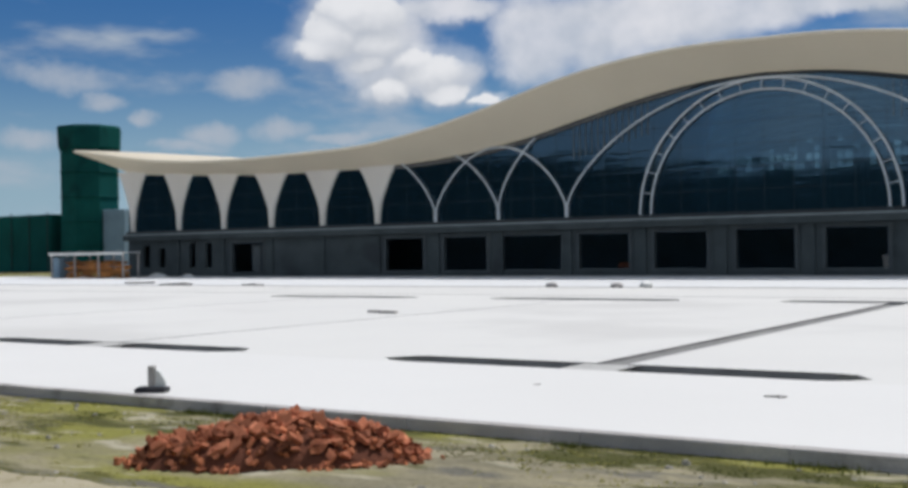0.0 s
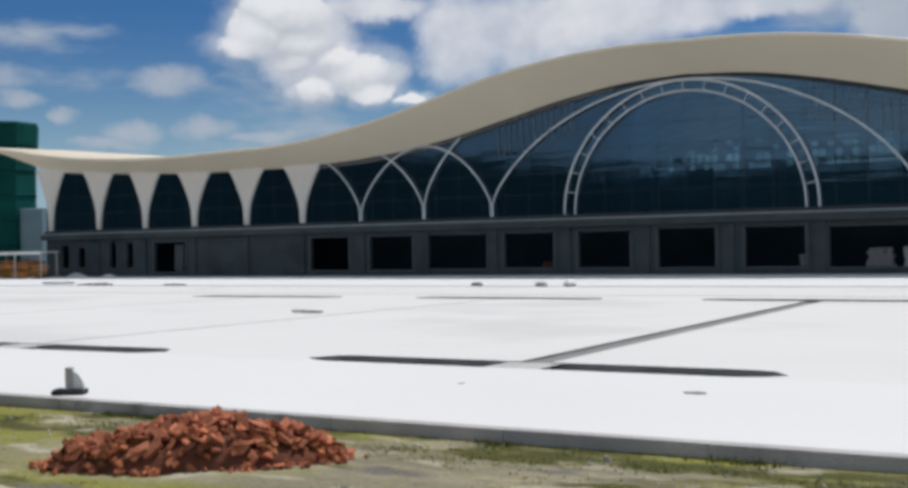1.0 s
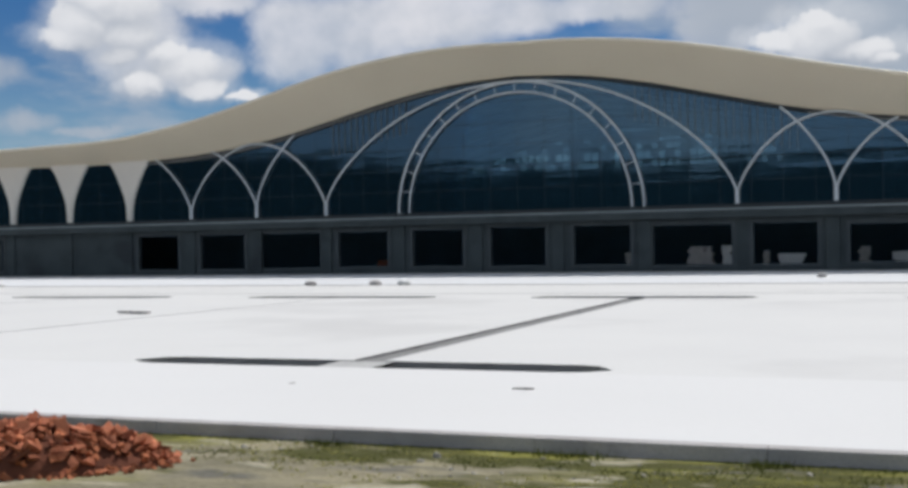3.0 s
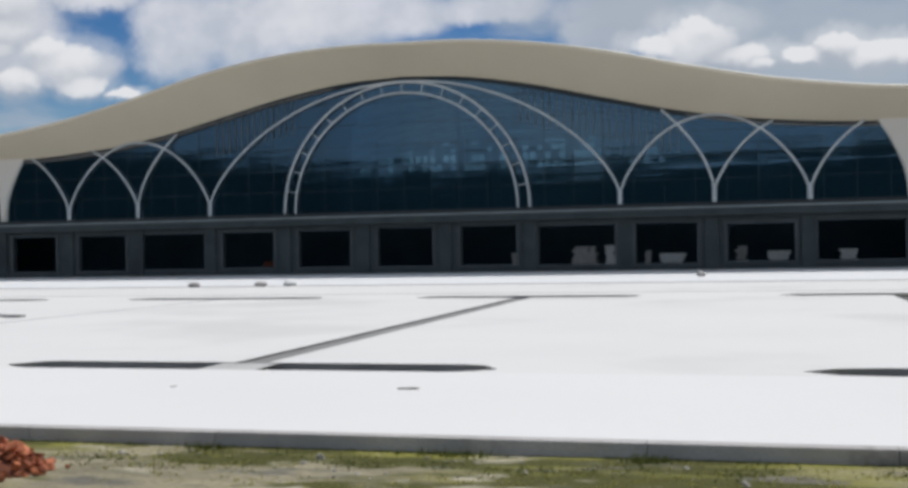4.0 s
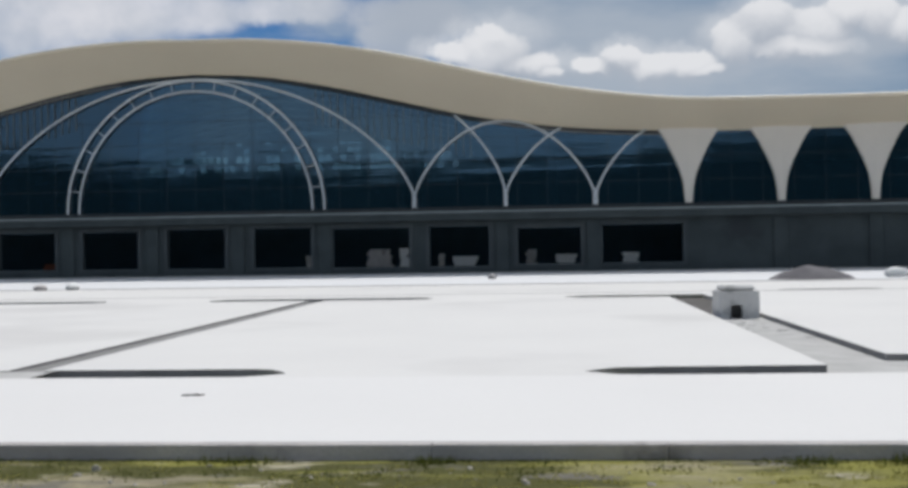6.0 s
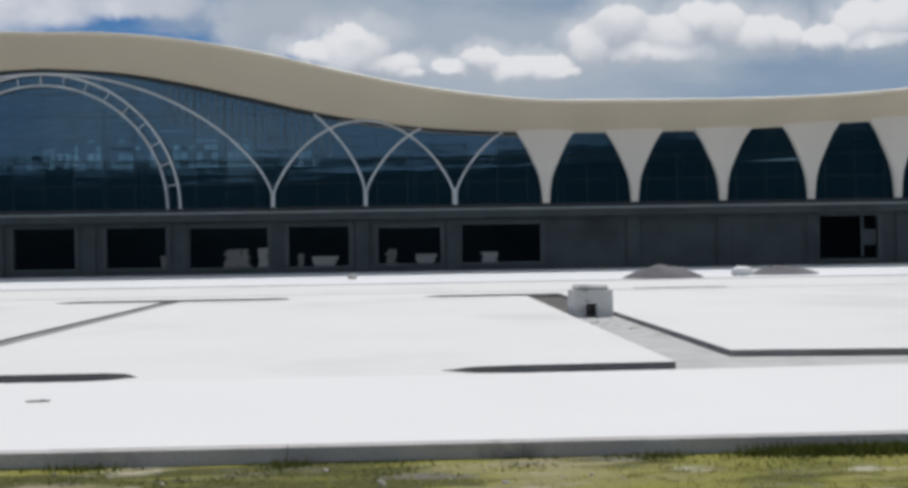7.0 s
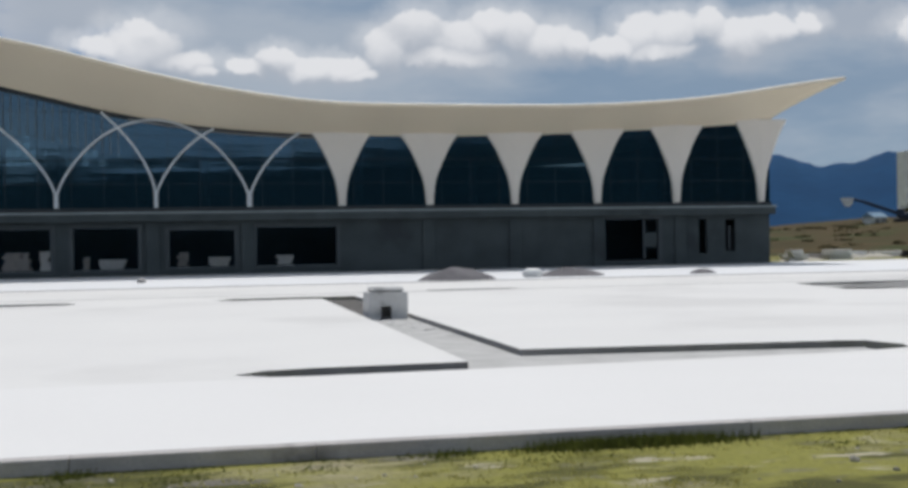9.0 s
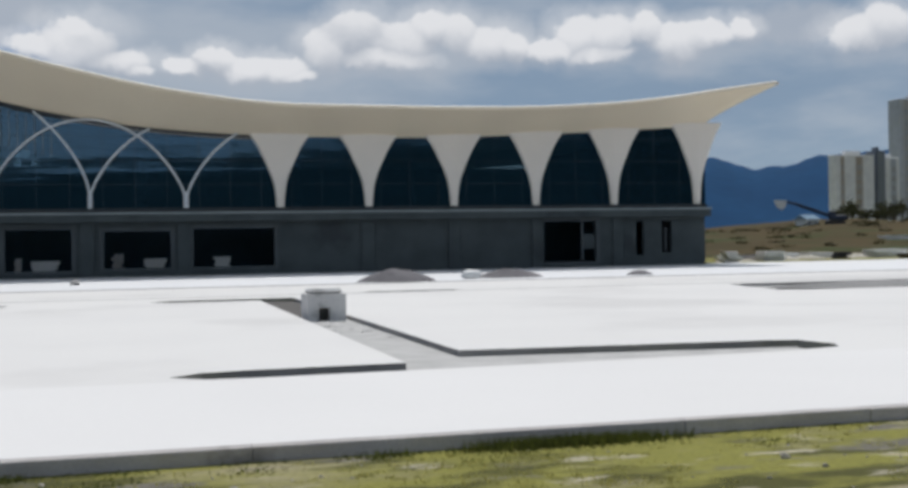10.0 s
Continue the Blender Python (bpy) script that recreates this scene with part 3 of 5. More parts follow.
# ---------------------------------------------------------------- terminal building
FY = 74.1                       # plane of the glass
CX = -23.4                      # middle of the facade
HALF = 62.0
BAY = 5.83
LEDGE_Z = 3.96                  # top of the coping
FOOT_Z = 4.22                   # foot of the columns and the glass
soffit_z = smooth_table([(0, 13.26), (4.5, 12.98), (9, 12.23), (13.5, 11.17), (18.4, 10.04), (23.3, 9.27), (29, 8.83), (35, 8.74), (44, 8.8), (50, 9.05), (56, 9.35), (63, 9.85), (67, 10.3)])
band = smooth_table([(0, 1.82), (4.5, 2.02), (9, 2.30), (13.5, 2.48), (18.4, 2.36), (23, 2.09), (29, 1.75), (35, 1.70), (44, 1.68), (50, 1.75), (54.5, 2.05), (58.3, 2.45), (62.3, 2.75), (67, 2.9)])
terminal = thing("airport_terminal", "unfinished airport terminal with wavy cream roof and dark glass", "building", at=pose(CX, FY, 0.0, 0, 0, -1.0))
T = terminal


def build_roof():
    """Flared cream soffit on all four sides, a thin lip and the shell above."""
    n, rows, deep, out = 120, 6, 38.0, 3.1
    bm = bmesh.new()
    def rim(x, t):
        s = abs(x)
        lower = 0.08 + (0.50 * min(1.0, max(0.0, (s - 12) / 30)) if x < 0 else 0.06)
        return soffit_z(s) + (band(s) - lower) * (t ** 0.85)
    def station(u):
        return (u * 2 - 1) * HALF
    loops = []
    for r in range(rows + 1):
        t = r / rows
        o = out * t
        e = 1 + (4.3 * t) / HALF
        ring = [(station(i / n) * e, -o, rim(station(i / n), t)) for i in range(n + 1)]
        ring += [(HALF * e, -o + (deep + 2 * o) * j / 10, rim(HALF, t)) for j in range(1, 10)]
        ring += [(-station(i / n) * e, deep + o, rim(-station(i / n), t)) for i in range(n + 1)]
        ring += [(-HALF * e, deep + o - (deep + 2 * o) * j / 10, rim(-HALF, t)) for j in range(1, 10)]
        loops.append([bm.verts.new(p) for p in ring])
    m = len(loops[0])
    for a, b in zip(loops, loops[1:]):
        for i in range(m):
            bm.faces.new((a[i], a[(i + 1) % m], b[(i + 1) % m], b[i]))
    part("soffit", bm, M_CREAM, T, "cream flared underside of the eaves", smooth=True)
    bm = bmesh.new()
    e = 1 + 4.3 / HALF
    def outer(i):
        x = station(i / n)
        return x * e, rim(x, 1.0)
    cols = []
    for i in range(n + 1):
        x, z = outer(i)
        prof = [(-out, z - 0.02), (-out - 0.06, z + 0.12), (-out + 0.25, z + 0.24), (6, z + 0.6), (deep / 2, z + 0.9), (deep - 6, z + 0.6), (deep + out - 0.25, z + 0.24), (deep + out + 0.06, z + 0.12), (deep + out, z - 0.02)]
        cols.append([bm.verts.new((x, y, zz)) for y, zz in prof])
    for a, b in zip(cols, cols[1:]):
        for k in range(len(a) - 1):
            bm.faces.new((a[k], b[k], b[k + 1], a[k + 1]))
    bm.faces.new(cols[0]), bm.faces.new(cols[-1][::-1])
    bmesh.ops.recalc_face_normals(bm, faces=bm.faces)
    part("roof_shell", bm, M_CREAM, T, "pale wavy roof shell", smooth=True)
    # dark fascia where the glass meets the soffit, with a thin pale trim below it
    x0, x1 = -31.0, 31.0
    bm = bmesh.new()
    rows = []
    for i in range(n + 1):
        x = x0 + (x1 - x0) * i / n
        s = soffit_z(abs(x))
        deep_z = 0.10 + (0.20 if x < 0 else 0.12) * min(1.0, max(0.0, (abs(x) - 2.0) / 6.0)) * min(1.0, max(0.15, (32.0 - abs(x)) / 5.0))
        rows.append([bm.verts.new((x, y, z)) for y, z in ((-0.16, s + 0.05), (-0.16, s - deep_z), (-0.03, s - deep_z), (-0.03, s + 0.05))])
    for a, b in zip(rows, rows[1:]):
        for k in range(4):
            bm.faces.new((a[k], a[(k + 1) % 4], b[(k + 1) % 4], b[k]))
    bm.faces.new(rows[0][::-1]), bm.faces.new(rows[-1])
    bmesh.ops.recalc_face_normals(bm, faces=bm.faces)
    part("eaves_fascia", bm, M_MULLION, T, "dark metal fascia under the eaves")
    for x0, x1 in ((-30.0, -5.0), (19.0, 31.0)):
        bm = bmesh.new()
        tube(bm, [(x0 + (x1 - x0) * i / 40, -0.20, soffit_z(abs(x0 + (x1 - x0) * i / 40)) - 0.17) for i in range(41)], 0.035, 6)
        part("eaves_trim", bm, M_TRIM, T, "thin pale trim under the eaves", smooth=True)


build_roof()

# openings of the ground floor, local x, z
OPENINGS = [(-60.0, -59.0, 0.9, 2.85), (-57.8, -56.9, 0.9, 2.6), (-53.75, -52.9, 0.86, 2.95), (-51.65, -50.8, 0.86, 2.95), (-48.25, -44.6, 0.4, 2.9)]
OPENINGS += [(-31.1, -27.4, 0.5, 2.97), (-25.4, -21.5, 0.5, 2.97), (-20.1, -15.1, 0.55, 2.97), (-13.6, -9.7, 0.6, 2.97), (-7.75, -3.95, 0.58, 2.97), (-1.9, 2.0, 0.55, 3.05),
             (4.0, 7.8, 0.56, 3.03), (9.3, 14.3, 0.5, 2.93), (15.65, 19.5, 0.5, 2.95), (21.4, 25.4, 0.58, 2.78), (26.8, 31.85, 0.58, 2.9)]
OPENINGS += [(50.0, 53.8, 0.42, 3.1), (56.75, 57.35, 0.8, 3.05), (58.7, 59.45, 0.95, 3.05)]
OPENINGS = [(a, b, max(0.32, c - 0.1), d) for a, b, c, d in OPENINGS]


REAR_BANDS = ((9.45, 10.15, 0.55), (10.30, 11.0, 0.45), (11.2, 11.7, 0.9), (12.0, 12.4, 0.95))


def build_ground_floor():
    y0, y1 = -0.25, 0.10
    xs = sorted({-HALF, HALF} | {v for o in OPENINGS for v in o[:2]})
    zs = sorted({-0.2, LEDGE_Z - 0.62} | {v for o in OPENINGS for v in o[2:]})
    bm = bmesh.new()
    cache = {}
    def vert(x, y, z):
        k = (round(x, 3), y, round(z, 3))
        if k not in cache:
            cache[k] = bm.verts.new((x, y, z))
        return cache[k]
    def solid(i, j):
        if not (0 <= i < len(xs) - 1 and 0 <= j < len(zs) - 1):
            return False
        cx, cz = (xs[i] + xs[i + 1]) / 2, (zs[j] + zs[j + 1]) / 2
        return not any(a < cx < b and c < cz < d for a, b, c, d in OPENINGS)
    for i in range(len(xs) - 1):
        for j in range(len(zs) - 1):
            if not solid(i, j):
                continue
            a, b, c, d = xs[i], xs[i + 1], zs[j], zs[j + 1]
            bm.faces.new((vert(a, y0, c), vert(b, y0, c), vert(b, y0, d), vert(a, y0, d)))
            bm.faces.new((vert(b, y1, c), vert(a, y1, c), vert(a, y1, d), vert(b, y1, d)))
            if not solid(i - 1, j):
                bm.faces.new((vert(a, y0, c), vert(a, y0, d), vert(a, y1, d), vert(a, y1, c)))
            if not solid(i + 1, j):
                bm.faces.new((vert(b, y0, c), vert(b, y1, c), vert(b, y1, d), vert(b, y0, d)))
            if not solid(i, j - 1):
                bm.faces.new((vert(a, y0, c), vert(a, y1, c), vert(b, y1, c), vert(b, y0, c)))
            if not solid(i, j + 1):
                bm.faces.new((vert(a, y0, d), vert(b, y0, d), vert(b, y1, d), vert(a, y1, d)))
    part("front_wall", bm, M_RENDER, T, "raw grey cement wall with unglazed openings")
    # pilasters on the bay lines
    bm = bmesh.new()
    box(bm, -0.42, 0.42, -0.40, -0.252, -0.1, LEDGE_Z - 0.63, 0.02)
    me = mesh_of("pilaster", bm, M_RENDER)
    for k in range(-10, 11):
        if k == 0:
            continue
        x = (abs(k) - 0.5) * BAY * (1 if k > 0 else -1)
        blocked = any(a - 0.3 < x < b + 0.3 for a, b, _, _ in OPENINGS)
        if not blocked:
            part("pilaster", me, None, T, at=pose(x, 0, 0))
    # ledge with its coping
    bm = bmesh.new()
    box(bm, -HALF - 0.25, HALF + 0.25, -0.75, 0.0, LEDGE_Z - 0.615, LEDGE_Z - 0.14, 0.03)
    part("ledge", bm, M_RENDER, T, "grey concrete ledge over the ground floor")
    bm = bmesh.new()
    box(bm, -HALF - 0.3, HALF + 0.3, -0.82, 0.0, LEDGE_Z - 0.135, LEDGE_Z, 0.02)
    part("coping", bm, M_LEDGE, T, "lighter concrete coping on the ledge")
    bm = bmesh.new()
    box(bm, -HALF - 0.1, HALF + 0.1, -0.42, 0.09, LEDGE_Z + 0.002, FOOT_Z - 0.002, 0.015)
    part("sill_band", bm, M_MULLION, T, "dark sill under the columns and the glass")
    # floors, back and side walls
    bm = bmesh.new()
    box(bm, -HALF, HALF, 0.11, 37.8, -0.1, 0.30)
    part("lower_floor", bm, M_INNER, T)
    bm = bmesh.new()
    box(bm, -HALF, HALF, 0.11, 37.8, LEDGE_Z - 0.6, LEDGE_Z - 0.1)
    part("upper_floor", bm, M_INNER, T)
    # partition added close behind the openings to lift their black
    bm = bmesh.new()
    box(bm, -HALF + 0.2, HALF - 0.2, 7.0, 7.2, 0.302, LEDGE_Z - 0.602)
    part("inner_wall", bm, M_PLASTER, T, "plain partition added to catch light behind the openings")
    for sx in (-1, 1):
        bm = bmesh.new()
        box(bm, sx * HALF - 0.15, sx * HALF + 0.15, 0.12, 37.8, 0.3, soffit_z(HALF) + 0.3)
        part("end_wall", bm, M_RENDER, T)
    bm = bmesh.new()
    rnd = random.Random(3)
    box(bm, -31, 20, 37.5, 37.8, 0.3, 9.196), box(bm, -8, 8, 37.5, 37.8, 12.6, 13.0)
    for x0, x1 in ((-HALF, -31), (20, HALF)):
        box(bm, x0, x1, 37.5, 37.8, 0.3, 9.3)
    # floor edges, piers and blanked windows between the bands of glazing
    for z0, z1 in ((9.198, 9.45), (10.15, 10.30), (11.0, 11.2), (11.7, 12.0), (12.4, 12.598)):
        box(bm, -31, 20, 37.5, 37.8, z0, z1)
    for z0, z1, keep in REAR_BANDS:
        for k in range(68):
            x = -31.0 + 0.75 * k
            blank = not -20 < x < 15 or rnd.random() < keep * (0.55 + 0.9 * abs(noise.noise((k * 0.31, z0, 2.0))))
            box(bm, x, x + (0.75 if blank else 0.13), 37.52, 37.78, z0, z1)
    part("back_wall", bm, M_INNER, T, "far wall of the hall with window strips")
    # rear glazing, with a few lights still unglazed
    for z0, z1, _ in REAR_BANDS:
        for k in range(40):
            if rnd.random() < (0.14 if z0 > 10 and 11 < k < 30 else 0.0):
                continue
            bm = bmesh.new()
            box(bm, -31.0 + k * 1.275, -31.0 + (k + 1) * 1.275 - 0.05, 37.84, 37.86, z0, z1)
            part("rear_pane", bm, M_REAR, T)


build_ground_floor()


def build_hall():
    """Roof beams across the hall and a row of inner columns."""
    for k in range(7):
        y = 3.0 + k * 5.2
        bm = bmesh.new()
        pts = [(-30 + 60 * i / 40, y, soffit_z(abs(-30 + 60 * i / 40)) - 0.25) for i in range(41)]
        tube(bm, pts, 0.22, 6)
        part("roof_beam", bm, M_BEAM, T, smooth=True)
    for k in range(-4, 5):
        for y in (14.0, 26.0):
            bm = bmesh.new()
            tube(bm, [(k * 2 * BAY, y, LEDGE_Z - 0.1), (k * 2 * BAY, y, soffit_z(abs(k * 2 * BAY)) + 0.2)], 0.35, 12)
            part("hall_column", bm, M_BEAM, T, smooth=True)
    # rendered surrounds of the wide openings
    for a, b, c, d in OPENINGS:
        if b - a < 3.0:
            continue
        bm = bmesh.new()
        e, y0, y1 = 0.26, -0.31, -0.252
        box(bm, a - e, b + e, y0, y1, d + 0.002, min(d + e, LEDGE_Z - 0.62), 0.01), box(bm, a - e, b + e, y0, y1, c - 0.2, c - 0.002, 0.01)
        box(bm, a - e, a - 0.002, y0, y1, c, d, 0.01), box(bm, b + 0.002, b + e, y0, y1, c, d, 0.01)
        part("opening_surround", bm, M_SURROUND, T, "smooth cement surround")


def build_shutter():
    bm = bmesh.new()
    box(bm, 52.75, 52.9, -0.2, -0.05, 0.42, 3.1, 0.01)
    part("door_post", bm, M_SURROUND, T)
    bm = bmesh.new()
    box(bm, 52.9, 53.75, -0.16, -0.10, 1.2, 2.2, 0.01)
    bm2 = bmesh.new()
    box(bm2, 58.98, 59.14, -0.1, -0.02, 0.95, 2.6, 0.01)
    part("window_bar", bm2, M_SURROUND, T)
    part("door_panel", bm, M_RENDER, T, "dull grey panel across the doorway")
    bm = bmesh.new()
    box(bm, -46.0, -45.0, -0.08, -0.02, 0.34, 2.7, 0.01)
    part("door_panel", bm, M_SURROUND, T, "grey sheet standing in the doorway")


M_BEAM = material("hall_steel", (0.19, 0.22, 0.25), (0.15, 0.17, 0.20), 0.5, scale=1.0, fine=10, bump=0.05)
M_SURROUND = material("cement_surround", (0.098, 0.112, 0.120), (0.075, 0.086, 0.092), 0.9, scale=0.8, fine=18, bump=0.15)
build_hall()
build_shutter()


def stored_goods():
    """Pale boxes and panels left on the ground floor, just inside the openings."""
    rnd = random.Random(17)
    for x, w, h, mat, label in ((-11.4, 1.9, 1.25, M_KERB, "grey heap of wrapped material inside an opening"), (-9.7, 0.8, 1.3, M_SHEET, "white crate standing inside an opening"),
                                (-5.6, 1.9, 0.7, M_SHEET, "low stack of pale boards inside an opening"), (-7.2, 0.5, 0.9, M_GRAVEL, "grey bundle standing inside an opening"),
                                (-1.2, 0.8, 1.1, M_GRAVEL, "grey bundle of sheets inside an opening"), (1.2, 1.7, 0.75, M_SHEET, "low stack of pale boards inside an opening"),
                                (5.4, 1.3, 0.8, M_SHEET, "pale boxes stacked inside an opening"), (-16.2, 0.6, 0.9, M_GRAVEL, "grey carton standing inside an opening"),
                                (-34.2, 1.5, 0.6, M_BRICK_DARK, "brown rubble heap inside an opening"), (-68.0, 0.6, 1.5, M_GRAVEL, "grey board leaning inside the doorway")):
        ob = thing("stored_goods", label, "building material", "goods stored on the ground floor", at=pose(x, 76.4, 0.302, 0, 0, rnd.uniform(-6, 6)))
        n = max(2, round(h / 0.22))
        for i in range(n):
            k = rnd.uniform(0.75, 1.0)
            bm = bmesh.new()
            box(bm, -w / 2 * k, w / 2 * k * rnd.uniform(0.6, 1.0), -0.35, 0.35, i * h / n, (i + 1) * h / n - 0.004, 0.012)
            part("layer", bm, mat, ob, at=pose(rnd.uniform(-0.06, 0.06), 0, 0, 0, 0, rnd.uniform(-3, 3)))


stored_goods()


def column_half(z):
    return smooth_table([(4.2, 0.25), (5.2, 0.33), (6.0, 0.48), (6.8, 0.78), (7.5, 1.10), (8.2, 1.45), (8.6, 1.72), (8.8, 1.88), (9.0, 1.97), (11.0, 2.0)])(z)


def build_column(x):
    """A white column that flares like a petal into the eaves."""
    eaves = soffit_z(abs(x))
    top = eaves + 0.22
    zs = [FOOT_Z + (top - FOOT_Z) * k / 26 for k in range(27)]
    bm = bmesh.new()
    rings = []
    for z in zs:
        zz = FOOT_Z + (z - FOOT_Z) * (9.0 - FOOT_Z) / (eaves + 0.2 - FOOT_Z)
        w = min(column_half(zz), 2.0)
        lean = 0.18
        wl = wr = w
        d = min(0.12, w * 0.3)
        prof = [(-wl, 0.0), (-wl, -lean + 0.1), (-wl + d, -lean - 0.04), (0, -lean - 0.10), (wr - d, -lean - 0.04), (wr, -lean + 0.1), (wr, 0.0)]
        rings.append([bm.verts.new((px, py, z)) for px, py in prof])
    for a, b in zip(rings, rings[1:]):
        for k in range(len(a)):
            bm.faces.new((a[k], a[(k + 1) % len(a)], b[(k + 1) % len(b)], b[k]))
    bm.faces.new(rings[0][::-1]), bm.faces.new(rings[-1])
    bmesh.ops.recalc_face_normals(bm, faces=bm.faces)
    part("petal_column", bm, M_WHITE, T, "white flared column", at=pose(x, -0.02, 0))


for _x in (-61.5, -55.18, -49.41, -43.64, -37.85, -32.02, 32.28, 38.04, 43.80, 49.55, 55.24, 61.5):
    build_column(_x)


def build_arches():
    def arch(x0, x1, z0, apex, power, r):
        """Both branches from their feet, as far as the eaves."""
        c, h = (x0 + x1) / 2, (x1 - x0) / 2
        runs, run = [], []
        n = 72
        for i in range(n + 1):
            u = -math.cos(math.pi * i / n)
            z = z0 + (apex - z0) * max(0.0, 1 - u * u) ** power
            x = c + u * h
            if z < soffit_z(abs(x)) + 0.12:
                run.append((x, -0.28, z))
            elif run:
                runs.append(run)
                run = []
        if run:
            runs.append(run)
        for q in runs:
            if abs(q[0][0] - x0) < 0.01:
                q.insert(0, (x0, -0.28, FOOT_Z))
            if abs(q[-1][0] - x1) < 0.01:
                q.append((x1, -0.28, FOOT_Z))
            rooted = any(abs(a[0] - b) < 0.01 and abs(b) < 31.5 for a, b in ((q[0], x0), (q[-1], x1)))
            if len(q) > 2 and rooted:
                bm = bmesh.new()
                tube(bm, q, r, 8)
                part("steel_arch", bm, M_STEEL, T, "white steel tube arch", smooth=True)
    r = 0.074
    arch(-14.52, 14.64, 5.0, 12.98, 0.70, r)
    arch(-20.36, 20.6, 5.0, 15.9, 0.60, r)
    for lo, hi in ((-37.9, -26.25), (-32.02, -20.42), (-26.1, -14.62), (14.74, 26.29), (20.66, 32.28), (26.47, 38.12)):
        arch(lo, hi, 5.0, 9.70, 0.76, r)
    for x in (-26.18, -20.39, -14.57, 14.69, 20.63, 26.38):
        bm = bmesh.new()
        tube(bm, [(x, -0.28, FOOT_Z), (x, -0.28, 4.9), (x, -0.28, 5.25)], 0.135, 8)
        part("arch_foot", bm, M_STEEL, T, "white steel foot where two arches meet", smooth=True)
    arch(-8.75, 8.75, 4.4, 12.95, 0.52, 0.080)
    arch(-7.95, 7.95, 4.4, 12.22, 0.52, 0.070)
    for i in range(1, 18):
        a = math.pi * i / 18
        def at(h, apex):
            u = -math.cos(a)
            return (u * h, -0.28, 4.4 + (apex - 4.4) * (1 - u * u) ** 0.52)
        bm = bmesh.new()
        tube(bm, [at(8.75, 12.95), at(7.95, 12.22)], 0.03, 6)
        part("arch_tie", bm, M_STEEL, T)


build_arches()


def build_glass():
    """Curtain wall: dark mullions and a pane in every field."""
    cw, ch = BAY / 3, 1.5
    n = int(HALF * 2 / cw)
    bm = bmesh.new()
    box(bm, -cw / 2 + 0.014, cw / 2 - 0.014, -0.012, 0.012, 0.014, ch - 0.014)
    pane = mesh_of("glass_pane", bm, M_GLASS)
    for i in range(-32, 33):
        x = i * cw
        if abs(x) > HALF:
            continue
        top = soffit_z(abs(x))
        bar = bmesh.new()
        box(bar, x - 0.012, x + 0.012, -0.014, 0.05, FOOT_Z, top + 0.1)
        part("mullion", bar, M_MULLION, T)
    # slender upright fins over the upper panes beside the great arch
    for sx in (-1, 1):
        for k in range(22 if sx > 0 else 13):
            x = 8.2 + 0.486 * k
            lo = max(FOOT_Z + 2.6, soffit_z(x) - 2.6)
            fin = bmesh.new()
            box(fin, sx * x - 0.02, sx * x + 0.02, -0.10, -0.016, lo, soffit_z(x) - 0.3)
            part("glazing_fin", fin, M_FIN, T)
    for j in range(6):
        z = FOOT_Z + j * ch
        inside = [k * HALF / 320 for k in range(-320, 321) if soffit_z(abs(k * HALF / 320)) > z - 0.1]
        a, b = (inside[0], inside[-1]) if soffit_z(35) < z else (-HALF, HALF)
        bars = bmesh.new()
        box(bars, a, b, -0.013, 0.04, z - 0.014, z + 0.014)
        part("transom", bars, M_MULLION, T, "dark aluminium transom")
    for i in range(-32, 32):
        x = (i + 0.5) * cw
        if abs(x) + cw / 2 > HALF + 0.4:
            continue
        for j in range(6):
            if FOOT_Z + j * ch < max(soffit_z(abs(x - cw / 2)), soffit_z(abs(x + cw / 2))):
                tilt = random.uniform(-0.12, 0.12)
                part("glass_pane", pane, None, T, at=pose(x, 0, FOOT_Z + j * ch, tilt, 0, random.uniform(-0.1, 0.1)))


build_glass()


# ---------------------------------------------------------------- rubble and forecourt clutter
def chunk_mesh(name, sx, sy, sz, mat, seed):
    rnd = random.Random(seed)
    bm = bmesh.new()
    vs = box(bm, -sx / 2, sx / 2, -sy / 2, sy / 2, -sz / 2, sz / 2)
    for v in vs:
        v.co += Vector((rnd.uniform(-1, 1) * sx, rnd.uniform(-1, 1) * sy, rnd.uniform(-1, 1) * sz)) * 0.22
    bmesh.ops.bevel(bm, geom=bm.edges[:], offset=min(sx, sy, sz) * 0.08, segments=1, affect="EDGES")
    return mesh_of(name, bm, mat)


